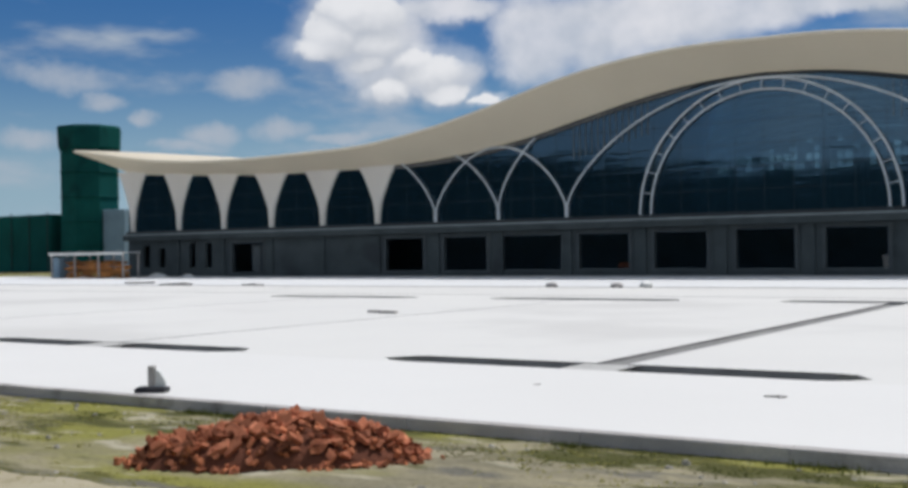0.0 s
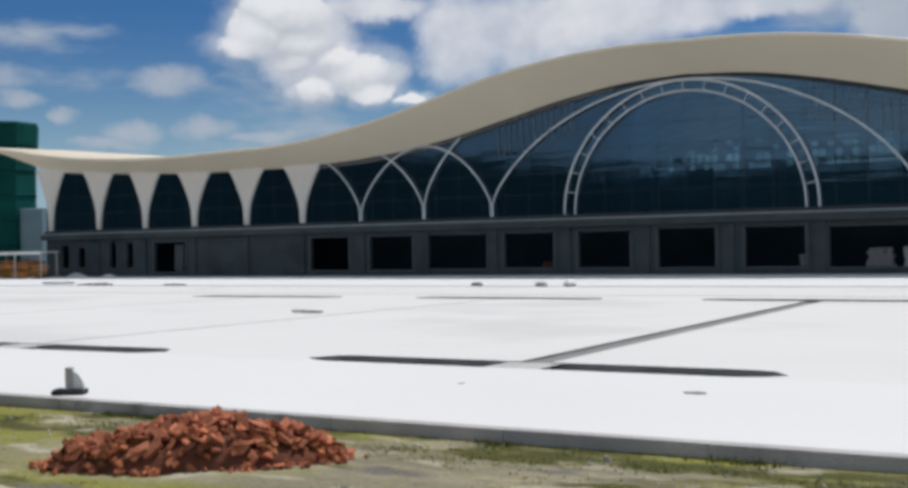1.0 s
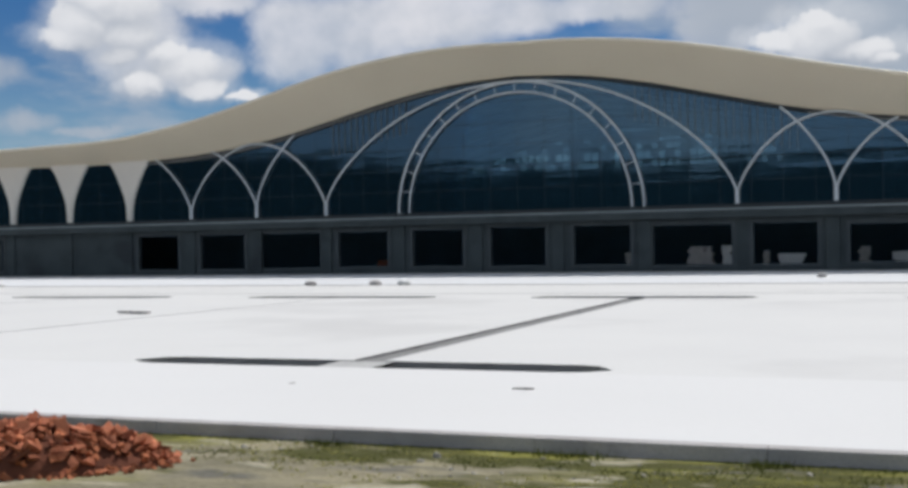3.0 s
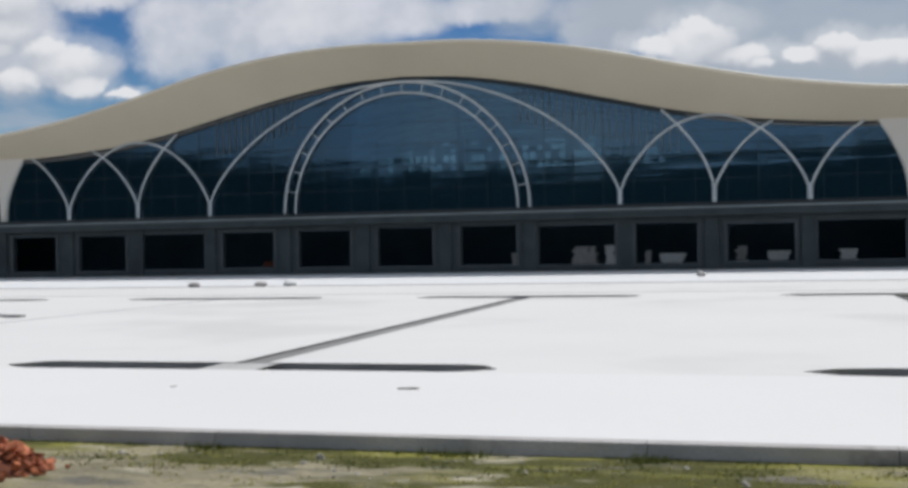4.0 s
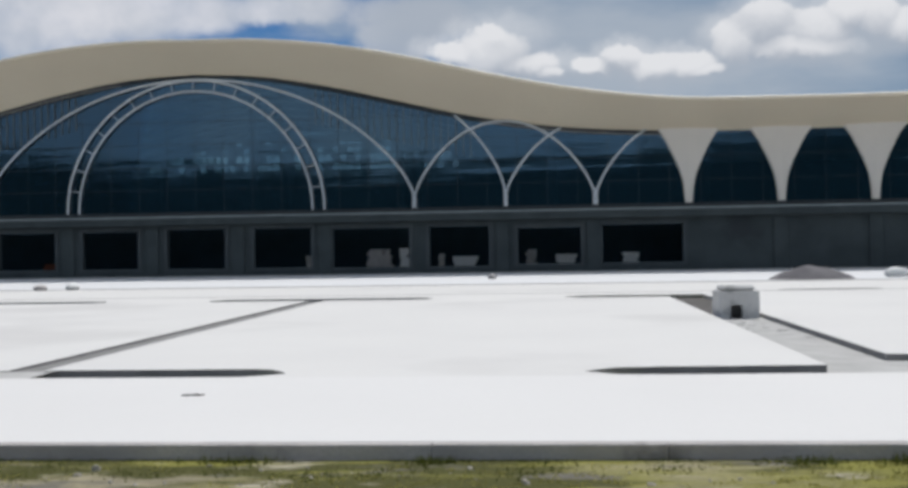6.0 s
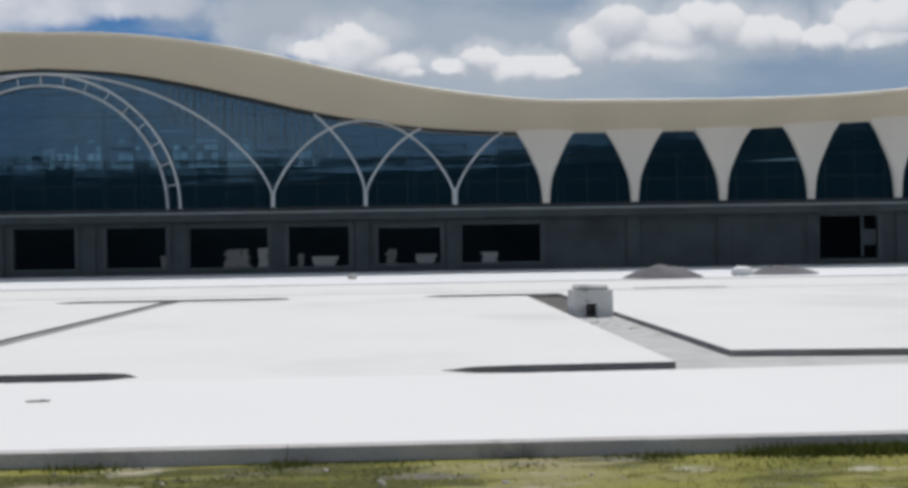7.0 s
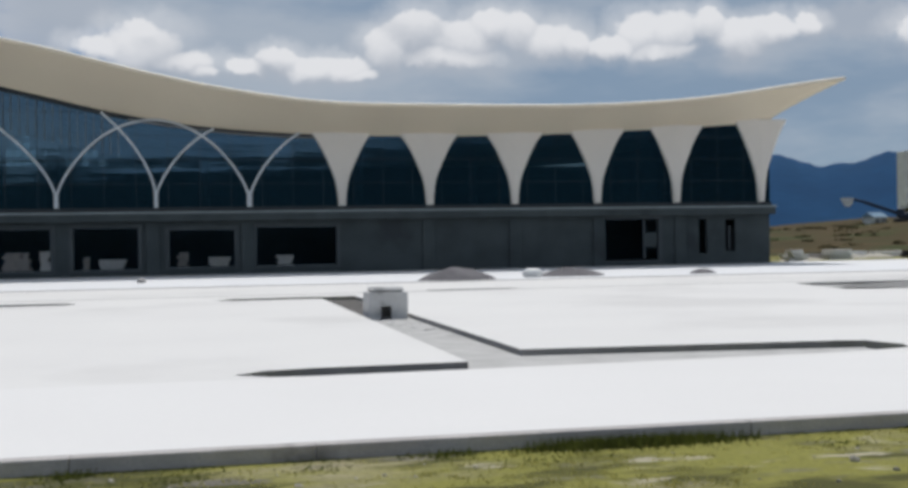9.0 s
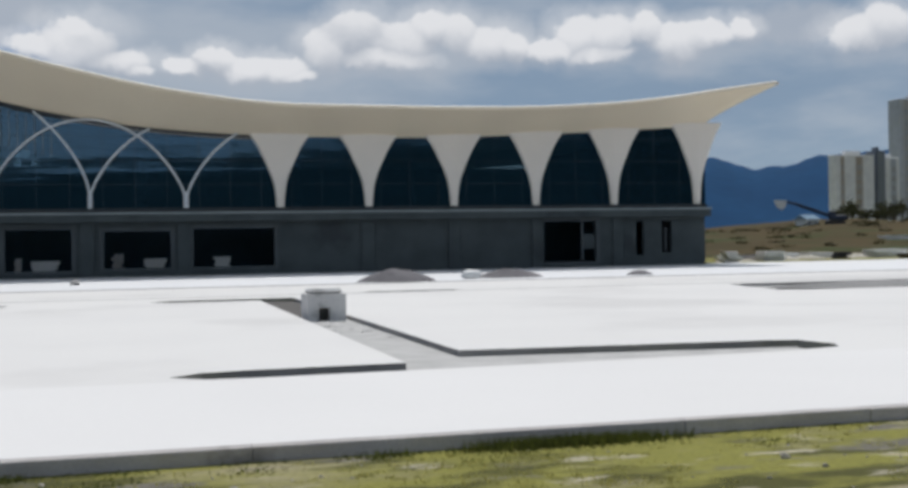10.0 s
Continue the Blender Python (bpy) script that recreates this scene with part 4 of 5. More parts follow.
def build_brick_pile():
    cx, cy, turn = -7.05, 7.75, 33.0
    pile = thing("brick_rubble_pile", "heap of broken red clay bricks on dry grass", "rubble pile", at=pose(cx, cy, GROUND_Z, 0, 0, turn))
    lx, ly, h = 1.30, 0.58, 0.345
    def height(x, y):
        d = (x / lx) ** 2 + (y / ly) ** 2
        ridge = 1 + 0.22 * noise.noise((x * 1.8, y * 2.0, 5.0)) + 0.18 * math.exp(-((x - 0.1) / 0.3) ** 2)
        return h * max(0.0, 1 - d) ** 0.55 * ridge
    bm = bmesh.new()
    nx, ny = 40, 24
    g = [[bm.verts.new((lx * (2 * i / nx - 1), ly * (2 * j / ny - 1), height(lx * (2 * i / nx - 1), ly * (2 * j / ny - 1)) * 0.86 - 0.02)) for i in range(nx + 1)] for j in range(ny + 1)]
    for a, b in zip(g, g[1:]):
        for i in range(nx):
            bm.faces.new((a[i], a[i + 1], b[i + 1], b[i]))
    part("rubble_core", bm, M_BRICK_DARK, pile, "dark core of crushed brick")
    kinds = [chunk_mesh("brick", *s, M_BRICK, i) for i, s in enumerate(((0.19, 0.10, 0.05), (0.13, 0.09, 0.05), (0.10, 0.08, 0.045), (0.08, 0.06, 0.04), (0.17, 0.12, 0.025), (0.06, 0.05, 0.035)))]
    rnd = random.Random(4)
    rest = bmesh.new()
    for _ in range(700):
        x, y = rnd.uniform(-1.15, 1.15) * lx, rnd.uniform(-1.2, 1.2) * ly
        d = (x / lx) ** 2 + (y / ly) ** 2
        if d > 1.35 or (d > 1.0 and rnd.random() < 0.55):
            continue
        a, b, c = rnd.uniform(0.03, 0.09), rnd.uniform(0.025, 0.06), rnd.uniform(0.015, 0.035)
        box(rest, -a / 2, a / 2, -b / 2, b / 2, -c / 2, c / 2, 0.0, pose(x, y, height(x, y) * 0.88 + rnd.uniform(0.0, 0.03), rnd.uniform(-60, 60), rnd.uniform(-60, 60), rnd.uniform(0, 360)))
    tagged(part("rubble", rest, M_BITS, pile, "small broken bits of brick"), kind="stuff")
    k = 0
    while k < 290:
        x, y = rnd.uniform(-1.08, 1.08) * lx, rnd.uniform(-1.1, 1.1) * ly
        d = (x / lx) ** 2 + (y / ly) ** 2
        if d > 1.15:
            continue
        z = height(x, y) * 0.9 + 0.015
        part("brick", kinds[rnd.choice((0, 0, 1, 1, 2, 3, 4, 5)) if d < 0.8 else rnd.choice((2, 3, 5))], None, pile,
             at=pose(x, y, z, rnd.uniform(-50, 50), rnd.uniform(-50, 50), rnd.uniform(0, 360)))
        k += 1


build_brick_pile()


def heap(name, x, y, z, rx, ry, h, mat, label, seed):
    bm = bmesh.new()
    nr, na = 10, 36
    ring0 = bm.verts.new((0, 0, h))
    prev = None
    for r in range(1, nr + 1):
        t = r / nr
        cur = []
        for a in range(na):
            th = 2 * math.pi * a / na
            k = 1 + 0.16 * noise.noise((math.cos(th) * 1.5 + seed, math.sin(th) * 1.5, t))
            px, py = rx * t * k * math.cos(th), ry * t * k * math.sin(th)
            pz = h * (1 - t ** 1.7) * (1 + 0.25 * noise.noise((px * 1.3, py * 1.3, seed))) if r < nr else -0.03
            cur.append(bm.verts.new((px, py, pz)))
        for a in range(na):
            b = (a + 1) % na
            bm.faces.new((ring0, cur[a], cur[b]) if prev is None else (prev[a], cur[a], cur[b], prev[b]))
        prev = cur
    bmesh.ops.recalc_face_normals(bm, faces=bm.faces)
    ob = part(name, bm, mat, at=pose(x, y, z), smooth=True)
    return tagged(ob, label, "material heap")


M_SANDHEAP = material("dark_grit", (0.20, 0.19, 0.195), (0.14, 0.133, 0.138), 0.95, scale=1.5, fine=18, bump=0.6)
heap("grit_mound", 11.9, 53.0, PAVE_Z, 1.95, 1.3, 0.60, M_SANDHEAP, "low heap of dark grey gravel on the paving", 1)
heap("grit_mound", 18.2, 55.0, PAVE_Z, 1.9, 1.2, 0.42, M_SANDHEAP, "flat heap of dark grit beside a pale sack", 2)
heap("grit_mound", 24.9, 54.0, PAVE_Z, 0.75, 0.5, 0.24, M_SANDHEAP, "small dark heap of grit on the paving", 3)
heap("rubble_mound", -78.5, 72.2, PAVE_Z, 1.2, 0.7, 0.40, M_SHEET, "small white heap of broken plaster by the wall", 71)
heap("rubble_mound", -74.6, 72.2, PAVE_Z, 0.8, 0.5, 0.28, M_SHEET, "small white heap of broken plaster by the wall", 72)
heap("gravel_spread", 29.6, 35.2, 0.012, 8.2, 2.9, 0.07, M_TRENCH, "thin spread of grey gravel on the concrete apron", 9)


def build_sack(x, y, z, s, turn, mat, label, name="sack"):
    bm = bmesh.new()
    bmesh.ops.create_uvsphere(bm, u_segments=14, v_segments=8, radius=1.0)
    for v in bm.verts:
        k = 1 + 0.18 * noise.noise(v.co * 1.7 + Vector((x, y, 0)))
        v.co = Vector((v.co.x * s * k, v.co.y * s * 0.6 * k, max(-0.28, v.co.z * 0.5 * k) * s + 0.28 * s))
    return tagged(part(name, bm, mat, at=pose(x, y, z, 0, 0, turn), smooth=True), label, "sack")


build_sack(16.0, 54.4, PAVE_Z, 0.58, 20, M_SHEET, "crumpled white sack on the paving")


def build_inspection_box():
    ob = thing("inspection_chamber", "pale concrete inspection chamber standing in the gravel channel", "concrete box", at=pose(4.36, 27.3, -0.115, 0, 0, 4))
    bm = bmesh.new()
    t, w, d, h = 0.12, 0.46, 0.42, 0.66
    box(bm, -w, -0.20, -d, -d + t, 0, h), box(bm, 0.06, w, -d, -d + t, 0, h), box(bm, -0.20, 0.06, -d, -d + t, 0.33, h)
    bmesh.ops.remove_doubles(bm, verts=bm.verts, dist=0.0005)
    part("front_wall", bm, M_BOX, ob, "front wall with a small dark opening")
    for x0, x1, y0, y1 in ((-w, w, d - t, d), (-w, -w + t, -d + t + 0.002, d - t - 0.002), (w - t, w, -d + t + 0.002, d - t - 0.002)):
        bm = bmesh.new()
        box(bm, x0, x1, y0, y1, 0, h, 0.012)
        part("side_wall", bm, M_BOX, ob)
    bm = bmesh.new()
    box(bm, -w + 0.07, w - 0.07, -d + 0.05, d - 0.05, h + 0.002, h + 0.12, 0.055)
    part("cover_slab", bm, M_BOX, ob)
    bm = bmesh.new()
    box(bm, -0.5, 0.5, -0.5, 0.5, -0.02, 0.012, 0.008)
    part("footing", bm, M_KERB, ob)


M_BOX = material("box_concrete", (0.66, 0.65, 0.635), (0.56, 0.55, 0.535), 0.9, scale=2.0, fine=25, bump=0.2, stain=(0.36, 0.355, 0.345), stain_scale=2.0)
build_inspection_box()


def channel_rubble():
    """Broken bits of concrete in the channel beside the chamber."""
    rnd = random.Random(23)
    bm = bmesh.new()
    for _ in range(22):
        x, y = rnd.uniform(3.85, 4.85), 26.6 - abs(rnd.gauss(0, 2.8))
        if y < 16.5:
            continue
        s = rnd.uniform(0.03, 0.10)
        bmesh.ops.create_icosphere(bm, subdivisions=1, radius=s, matrix=pose(x, y, -0.098, 0, 0, rnd.uniform(0, 180)) @ Matrix.Diagonal((1.4, 1.0, 0.3, 1)))
    tagged(part("channel_rubble", bm, M_GRAVEL), "broken pale stones lying in the gravel channel", "rubble", kind="stuff")


channel_rubble()


def build_marker():
    """A torn cement bag leaning on a stub of post beside the kerb."""
    ob = thing("post_stub", "short grey post stub wrapped in torn pale sheet", "post", at=pose(-11.2, 10.05, 0.0, 0, 0, 30))
    bm = bmesh.new()
    box(bm, -0.045, 0.045, -0.045, 0.045, 0.0, 0.34, 0.008)
    part("post", bm, M_KERB, ob)
    bm = bmesh.new()
    box(bm, -0.20, 0.20, -0.12, 0.12, 0.0, 0.07, 0.02)
    part("base_block", bm, M_DARK, ob, "dark base block")
    bm = bmesh.new()
    pts = [(0.05, 0.30), (0.11, 0.26), (0.17, 0.16), (0.19, 0.075), (0.05, 0.075)]
    a, b = [bm.verts.new((x, -0.03, z)) for x, z in pts], [bm.verts.new((x, 0.03, z)) for x, z in pts]
    bm.faces.new(a), bm.faces.new(b[::-1])
    for i in range(len(pts)):
        j = (i + 1) % len(pts)
        bm.faces.new((a[i], b[i], b[j], a[j]))
    part("torn_sheet", bm, M_SHEET, ob, "torn pale sheet")


build_marker()


def scraps(x, y, z, n, size, seed, name, label, mat):
    """A few flat offcuts that lie together."""
    rnd = random.Random(seed)
    bm = bmesh.new()
    for i in range(n):
        s = size * rnd.uniform(0.5, 1.0)
        box(bm, -s, s, -s * 0.35, s * 0.35, 0, size * 0.16, 0.0, pose(rnd.uniform(-1, 1) * size * 1.4, rnd.uniform(-0.5, 0.5) * size, 0.0, 0, rnd.uniform(-4, 4), rnd.uniform(-40, 40)))
    return tagged(part(name, bm, mat, at=pose(x, y, z)), label, "offcut")


scraps(-4.15, 12.95, 0.004, 3, 0.10, 1, "wood_offcut", "small dark scraps of wood on the slab", M_KERB)
scraps(-7.25, 12.9, 0.004, 1, 0.05, 2, "wood_offcut", "tiny dark chip on the slab", M_KERB)
scraps(-19.7, 26.8, 0.004, 2, 0.45, 3, "formwork_board", "grey formwork boards lying on the slab", M_KERB)
for i, (x, y, r) in enumerate(((-26.2, 49.3, 0.32), (-22.8, 49.4, 0.32), (-21.4, 49.6, 0.42), (-3.0, 59.3, 0.34))):
    build_sack(x, y, PAVE_Z if y > 52 else -0.015, r, 40 * i, M_KERB if i != 2 else M_SHEET, ("grey" if i != 2 else "pale") + " lumpy sack of site waste on the paving", "waste_sack")


for i, (x, y, r) in enumerate(((-53.6, 51.0, 0.9), (-47.5, 51.4, 0.6), (-60.5, 54.0, 0.8))):
    scraps(x, y, PAVE_Z + 0.004, 3, r, 70 + i, "formwork_board", "grey formwork boards lying on the paving", M_KERB)


# low weeds: x, y, width of the clump
WEED_CLUMPS = [(-5.8, 8.95, 0.5), (-5.1, 9.35, 0.35), (-4.66, 8.9, 0.6), (-4.2, 9.35, 0.3), (-3.3, 9.1, 0.5), (-2.65, 9.2, 0.3), (-1.85, 9.05, 0.55), (-1.2, 9.15, 0.4), (-0.2, 9.1, 0.45), (0.0, 9.4, 0.3),
               (1.0, 9.3, 0.3), (2.2, 9.55, 0.3), (3.0, 9.22, 0.5), (3.9, 9.5, 0.7), (4.6, 9.55, 0.35), (5.6, 9.1, 0.3), (-9.6, 9.1, 0.4), (-10.8, 8.9, 0.5)]


def build_grass():
    rnd = random.Random(9)
    verts, faces = [], []
    def blade(x, y, z, h, a, lean):
        i = len(verts)
        w = 0.006 + 0.006 * rnd.random()
        dx, dy = math.cos(a) * w, math.sin(a) * w
        lx, ly = math.cos(a + 1.3) * lean, math.sin(a + 1.3) * lean
        verts.extend([(x - dx, y - dy, z - 0.01), (x + dx, y + dy, z - 0.01), (x + lx, y + ly, z + h)])
        faces.append((i, i + 1, i + 2))
    tufts = 0
    while tufts < 1900:
        x, y = rnd.uniform(-14, 10), rnd.uniform(5.6, 9.62)
        density = noise.noise((x * 0.5, y * 0.9, 20.0)) + 0.25 * noise.noise((x * 2, y * 2, 2.0)) + (0.12 if x > 0.5 else 0.0)
        if density < rnd.uniform(-0.35, 0.35) or (-8.9 < x < -5.4 and 6.7 < y < 9.0):
            continue
        tufts += 1
        for _ in range(rnd.randint(8, 16)):
            px, py = x + rnd.gauss(0, 0.05), y + rnd.gauss(0, 0.04)
            if py < 9.66:
                blade(px, py, bump_at(px, py), rnd.uniform(0.008, 0.032), rnd.uniform(0, 6.28), rnd.uniform(0.0, 0.05))
    me = bpy.data.meshes.new("grass")
    me.from_pydata(verts, [], faces)
    me.materials.append(M_GRASS)
    tagged(new("grass", me), "short dry yellow-green grass tufts", "grass", kind="stuff")
    # weeds that grow against the kerb
    verts, faces = [], []
    for cx, w in ((-9.9, 0.35), (-9.3, 0.3), (-5.0, 0.3), (-2.65, 0.45), (-1.0, 0.2), (2.1, 0.3), (3.4, 0.6), (4.1, 0.7), (3.8, 0.4)):
        for _ in range(130 if w < 0.55 else 1300):
            px, py = cx + rnd.gauss(0, w * 0.5), 9.62 - abs(rnd.gauss(0, 0.09))
            blade(px, py, bump_at(px, py), rnd.uniform(0.02, 0.08 if w < 0.55 else 0.12), rnd.uniform(0, 6.28), rnd.uniform(0.0, 0.07))
    # low dark clumps out in the earth strip
    for cx, cy, w in WEED_CLUMPS:
        for _ in range(int(420 * w)):
            px, py = cx + rnd.gauss(0, w * 0.5), cy + rnd.gauss(0, 0.10 + 0.1 * w)
            if py < 9.66:
                blade(px, py, bump_at(px, py), rnd.uniform(0.008, 0.03), rnd.uniform(0, 6.28), rnd.uniform(0.0, 0.07))
    for _ in range(5200):
        px = rnd.uniform(-15, 11)
        if noise.noise((px * 0.8, 0.0, 31.0)) + 0.4 * noise.noise((px * 3.1, 0.0, 3.0)) < -0.05:
            continue
        py = 9.685 - abs(rnd.gauss(0, 0.06))
        blade(px, py, bump_at(px, py), rnd.uniform(0.006, 0.026), rnd.uniform(0, 6.28), rnd.uniform(0.0, 0.06))
    me = bpy.data.meshes.new("weeds")
    me.from_pydata(verts, [], faces)
    me.materials.append(M_WEED)
    tagged(new("weeds", me), "green weeds growing along the kerb", "weeds", kind="stuff")


build_grass()


def build_stones():
    rnd = random.Random(12)
    bm = bmesh.new()
    for _ in range(300):
        x, y = rnd.uniform(-12, 9), rnd.uniform(5.8, 9.5)
        if noise.noise((x * 0.5, y * 0.9, 20.0)) > 0.15 or (-8.9 < x < -5.4 and 6.7 < y < 9.0):
            continue
        s = 0.012 + 0.035 * rnd.random() ** 3
        bmesh.ops.create_icosphere(bm, subdivisions=1, radius=s, matrix=pose(x, y, bump_at(x, y), rnd.uniform(0, 90), rnd.uniform(0, 90), 0) @ Matrix.Diagonal((1.3, 1.0, 0.7, 1)))
    tagged(part("stones", bm, M_STONE), "scattered pale stones on the bare earth", "stones", kind="stuff")


build_stones()


# ---------------------------------------------------------------- left background
def build_control_tower():
    ob = thing("control_tower", "control tower wrapped in dark green safety netting", "tower", at=pose(-133.2, 110.0, 0.0))
    def prism(bm, prof, sides=8, turn=22.5):
        rings = [[bm.verts.new((r * math.cos(radians(turn + 360 * k / sides)), r * math.sin(radians(turn + 360 * k / sides)), z)) for k in range(sides)] for r, z in prof]
        for a, b in zip(rings, rings[1:]):
            for k in range(sides):
                bm.faces.new((a[k], a[(k + 1) % sides], b[(k + 1) % sides], b[k]))
        bm.faces.new(rings[0][::-1]), bm.faces.new(rings[-1])
    bm = bmesh.new()
    prism(bm, [(4.25, -0.2), (4.15, 8), (4.2, 17.0)])
    part("shaft", bm, M_NET, ob)
    bm = bmesh.new()
    prism(bm, [(4.2, 17.0), (4.5, 17.6), (4.65, 20.4), (4.5, 20.7), (4.0, 20.7)])
    part("cab", bm, M_NET, ob, "netted octagonal control cab")
    for z in (3.5, 7.0, 10.5, 14.0):
        bm = bmesh.new()
        prism(bm, [(4.3, z), (4.36, z + 0.08), (4.3, z + 0.16)])
        part("scaffold_band", bm, M_NET, ob)
    bm = bmesh.new()
    box(bm, 3.6, 8.2, -1.0, 5.0, -0.2, 8.6, 0.1)
    part("annex", bm, M_ANNEX, ob, "pale blue-grey rendered annex")


M_ANNEX = material("blue_grey_render", (0.24, 0.34, 0.42), (0.20, 0.28, 0.36), 0.8, scale=0.5, fine=6, bump=0.05)
build_control_tower()


def build_netted_block():
    ob = thing("netted_building", "low building behind dark green safety netting", "building", at=pose(-157.0, 112.0, 0.0))
    bm = bmesh.new()
    box(bm, -22, 20.0, -6, 6, -0.2, 8.2, 0.15)
    part("netted_wall", bm, M_NET, ob)
    for k in range(11):
        bm = bmesh.new()
        tube(bm, [(-21.5 + k * 4.1, -6.12, -0.1), (-21.5 + k * 4.1, -6.12, 8.5)], 0.06, 6)
        part("scaffold_pole", bm, M_MULLION, ob)


build_netted_block()


def build_site_shed():
    ob = thing("material_shelter", "open site shelter with pale roof sheet over stacked timber", "shelter", at=pose(-83.2, 69.0, PAVE_Z))
    bm = bmesh.new()
    n = 40
    for i in range(n):
        x0 = -5.0 + 10.0 * i / n
        box(bm, x0, x0 + 10.0 / n, -1.0, 1.0, 2.22 + 0.03 * (i % 2), 2.30 + 0.03 * (i % 2))
    box(bm, -5.02, 5.02, -1.04, -1.004, 2.08, 2.34)
    part("roof_sheet", bm, M_SHEET, ob, "pale corrugated roof sheet")
    for x in (-4.8, -1.6, 1.6, 4.8):
        for y in (-0.85, 0.85):
            bm = bmesh.new()
            box(bm, x - 0.06, x + 0.06, y - 0.06, y + 0.06, 0.0, 2.215)
            part("post", bm, M_KERB, ob)
    bm = bmesh.new()
    box(bm, -4.7, -3.9, -0.8, 0.8, 0.0, 1.9, 0.03)
    part("side_board", bm, M_ANNEX, ob)
    rnd = random.Random(7)
    stack = thing("timber_stack", "orange and brown timber boards stacked under the shelter", "timber stack", at=pose(-82.6, 68.8, PAVE_Z))
    bm = bmesh.new()
    box(bm, -1.0, 1.0, -0.12, 0.12, 0.0, 0.17, 0.01)
    me = mesh_of("board", bm, M_TIMBER)
    for row in range(9):
        for k in range(4):
            part("board", me, None, stack, at=pose(-2.7 + k * 2.02 + rnd.uniform(-0.15, 0.15), rnd.uniform(-0.25, 0.25) - 0.2, row * 0.172, 0, rnd.uniform(-5, 5), rnd.uniform(-7, 7)))


build_site_shed()


# ---------------------------------------------------------------- right background
def berm_height(u, v, x, y):
    h = 6.3 * math.sin(min(1.0, v * 2.2) * math.pi / 2) * min(1.0, u * 9 + 0.15) * (0.46 + 0.54 * min(1.0, max(0.0, (u - 0.15) / 0.38)))
    return h * (0.85 + 0.25 * noise.noise((x * 0.03, y * 0.03, 4)) + 0.05 * noise.noise((x * 0.2, y * 0.2, 4)))


def build_scrub():
    """Low ragged bushes over the slope."""
    rnd = random.Random(51)
    verts, faces = [], []
    for _ in range(420):
        u, v = rnd.uniform(0.02, 0.95), rnd.uniform(0.08, 0.62)
        x, y = 55 + 190 * u, 92 + 190 * v - 12 * u
        if noise.noise((x * 0.05, y * 0.05, 8)) < rnd.uniform(-0.4, 0.3):
            continue
        z = GROUND_Z - 0.1 + berm_height(u, v, x, y)
        r, h = rnd.uniform(0.6, 1.8), rnd.uniform(0.2, 0.6)
        for _ in range(46):
            a, q = rnd.uniform(0, 6.28), rnd.random() ** 0.6
            p = Vector((x + math.cos(a) * r * q, y + math.sin(a) * r * q, z + h * rnd.random() * (1.05 - q * q)))
            i = len(verts)
            for _ in range(3):
                verts.append(tuple(p + Vector((rnd.gauss(0, 0.16), rnd.gauss(0, 0.16), rnd.gauss(0, 0.14)))))
            faces.append((i, i + 1, i + 2))
    me = bpy.data.meshes.new("scrub")
    me.from_pydata(verts, [], faces)
    me.materials.append(M_SCRUB)
    tagged(new("scrub", me), "low dark bushes on the embankment", "bushes", kind="stuff")


def build_berm():
    bm = bmesh.new()
    nx, ny = 90, 16
    rows = []
    for j in range(ny + 1):
        v = j / ny
        row = []
        for i in range(nx + 1):
            u = i / nx
            x, y = 55 + 190 * u, 92 + 190 * v - 12 * u
            row.append(bm.verts.new((x, y, GROUND_Z - 0.05 + (berm_height(u, v, x, y) if 0 < j else 0))))
        rows.append(row)
    for a, b in zip(rows, rows[1:]):
        for i in range(nx):
            bm.faces.new((a[i], a[i + 1], b[i + 1], b[i]))
    tagged(part("embankment", bm, M_BERM, smooth=True), "low brown scrub embankment beyond the terminal", "embankment", kind="structure")


build_berm()
build_scrub()


def hill_ring(name, start, end, n, profile, mat, label):
    """A range of hills round part of the horizon, heights at 2 km by bearing."""
    bm = bmesh.new()
    depth, rows = 5, []
    for j in range(depth + 1):
        row = []
        for i in range(n + 1):
            deg = start + (end - start) * i / n
            a, r = radians(deg), 2000 + 160 * j
            rough = 3 * noise.noise((math.sin(a) * 120, math.cos(a) * 120, 0)) + (8 * noise.noise((math.sin(a) * 45, math.cos(a) * 45, 0)) if abs(deg - 30) > 8 else 0)
            h = (profile(deg) + rough) * r / 2000 * min(1.0, max(0.0, (deg - start) / 8)) * math.sin(math.pi / 2 * j / depth)
            row.append(bm.verts.new((r * math.sin(a), r * math.cos(a), -2 + h)))
        rows.append(row)
    for a, b in zip(rows, rows[1:]):
        for i in range(n):
            bm.faces.new((a[i], a[i + 1], b[i + 1], b[i]))
    tagged(part(name, bm, mat, smooth=True), label, "hills", kind="structure")


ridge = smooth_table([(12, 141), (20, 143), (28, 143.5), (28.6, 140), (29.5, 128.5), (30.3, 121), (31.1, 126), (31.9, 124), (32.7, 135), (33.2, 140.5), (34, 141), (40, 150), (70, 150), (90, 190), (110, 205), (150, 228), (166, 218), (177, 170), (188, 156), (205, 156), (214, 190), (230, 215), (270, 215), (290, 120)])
hill_ring("backdrop_hills", 12, 70, 360, ridge, M_HILL, "distant hills with blue haze painted into their colour")
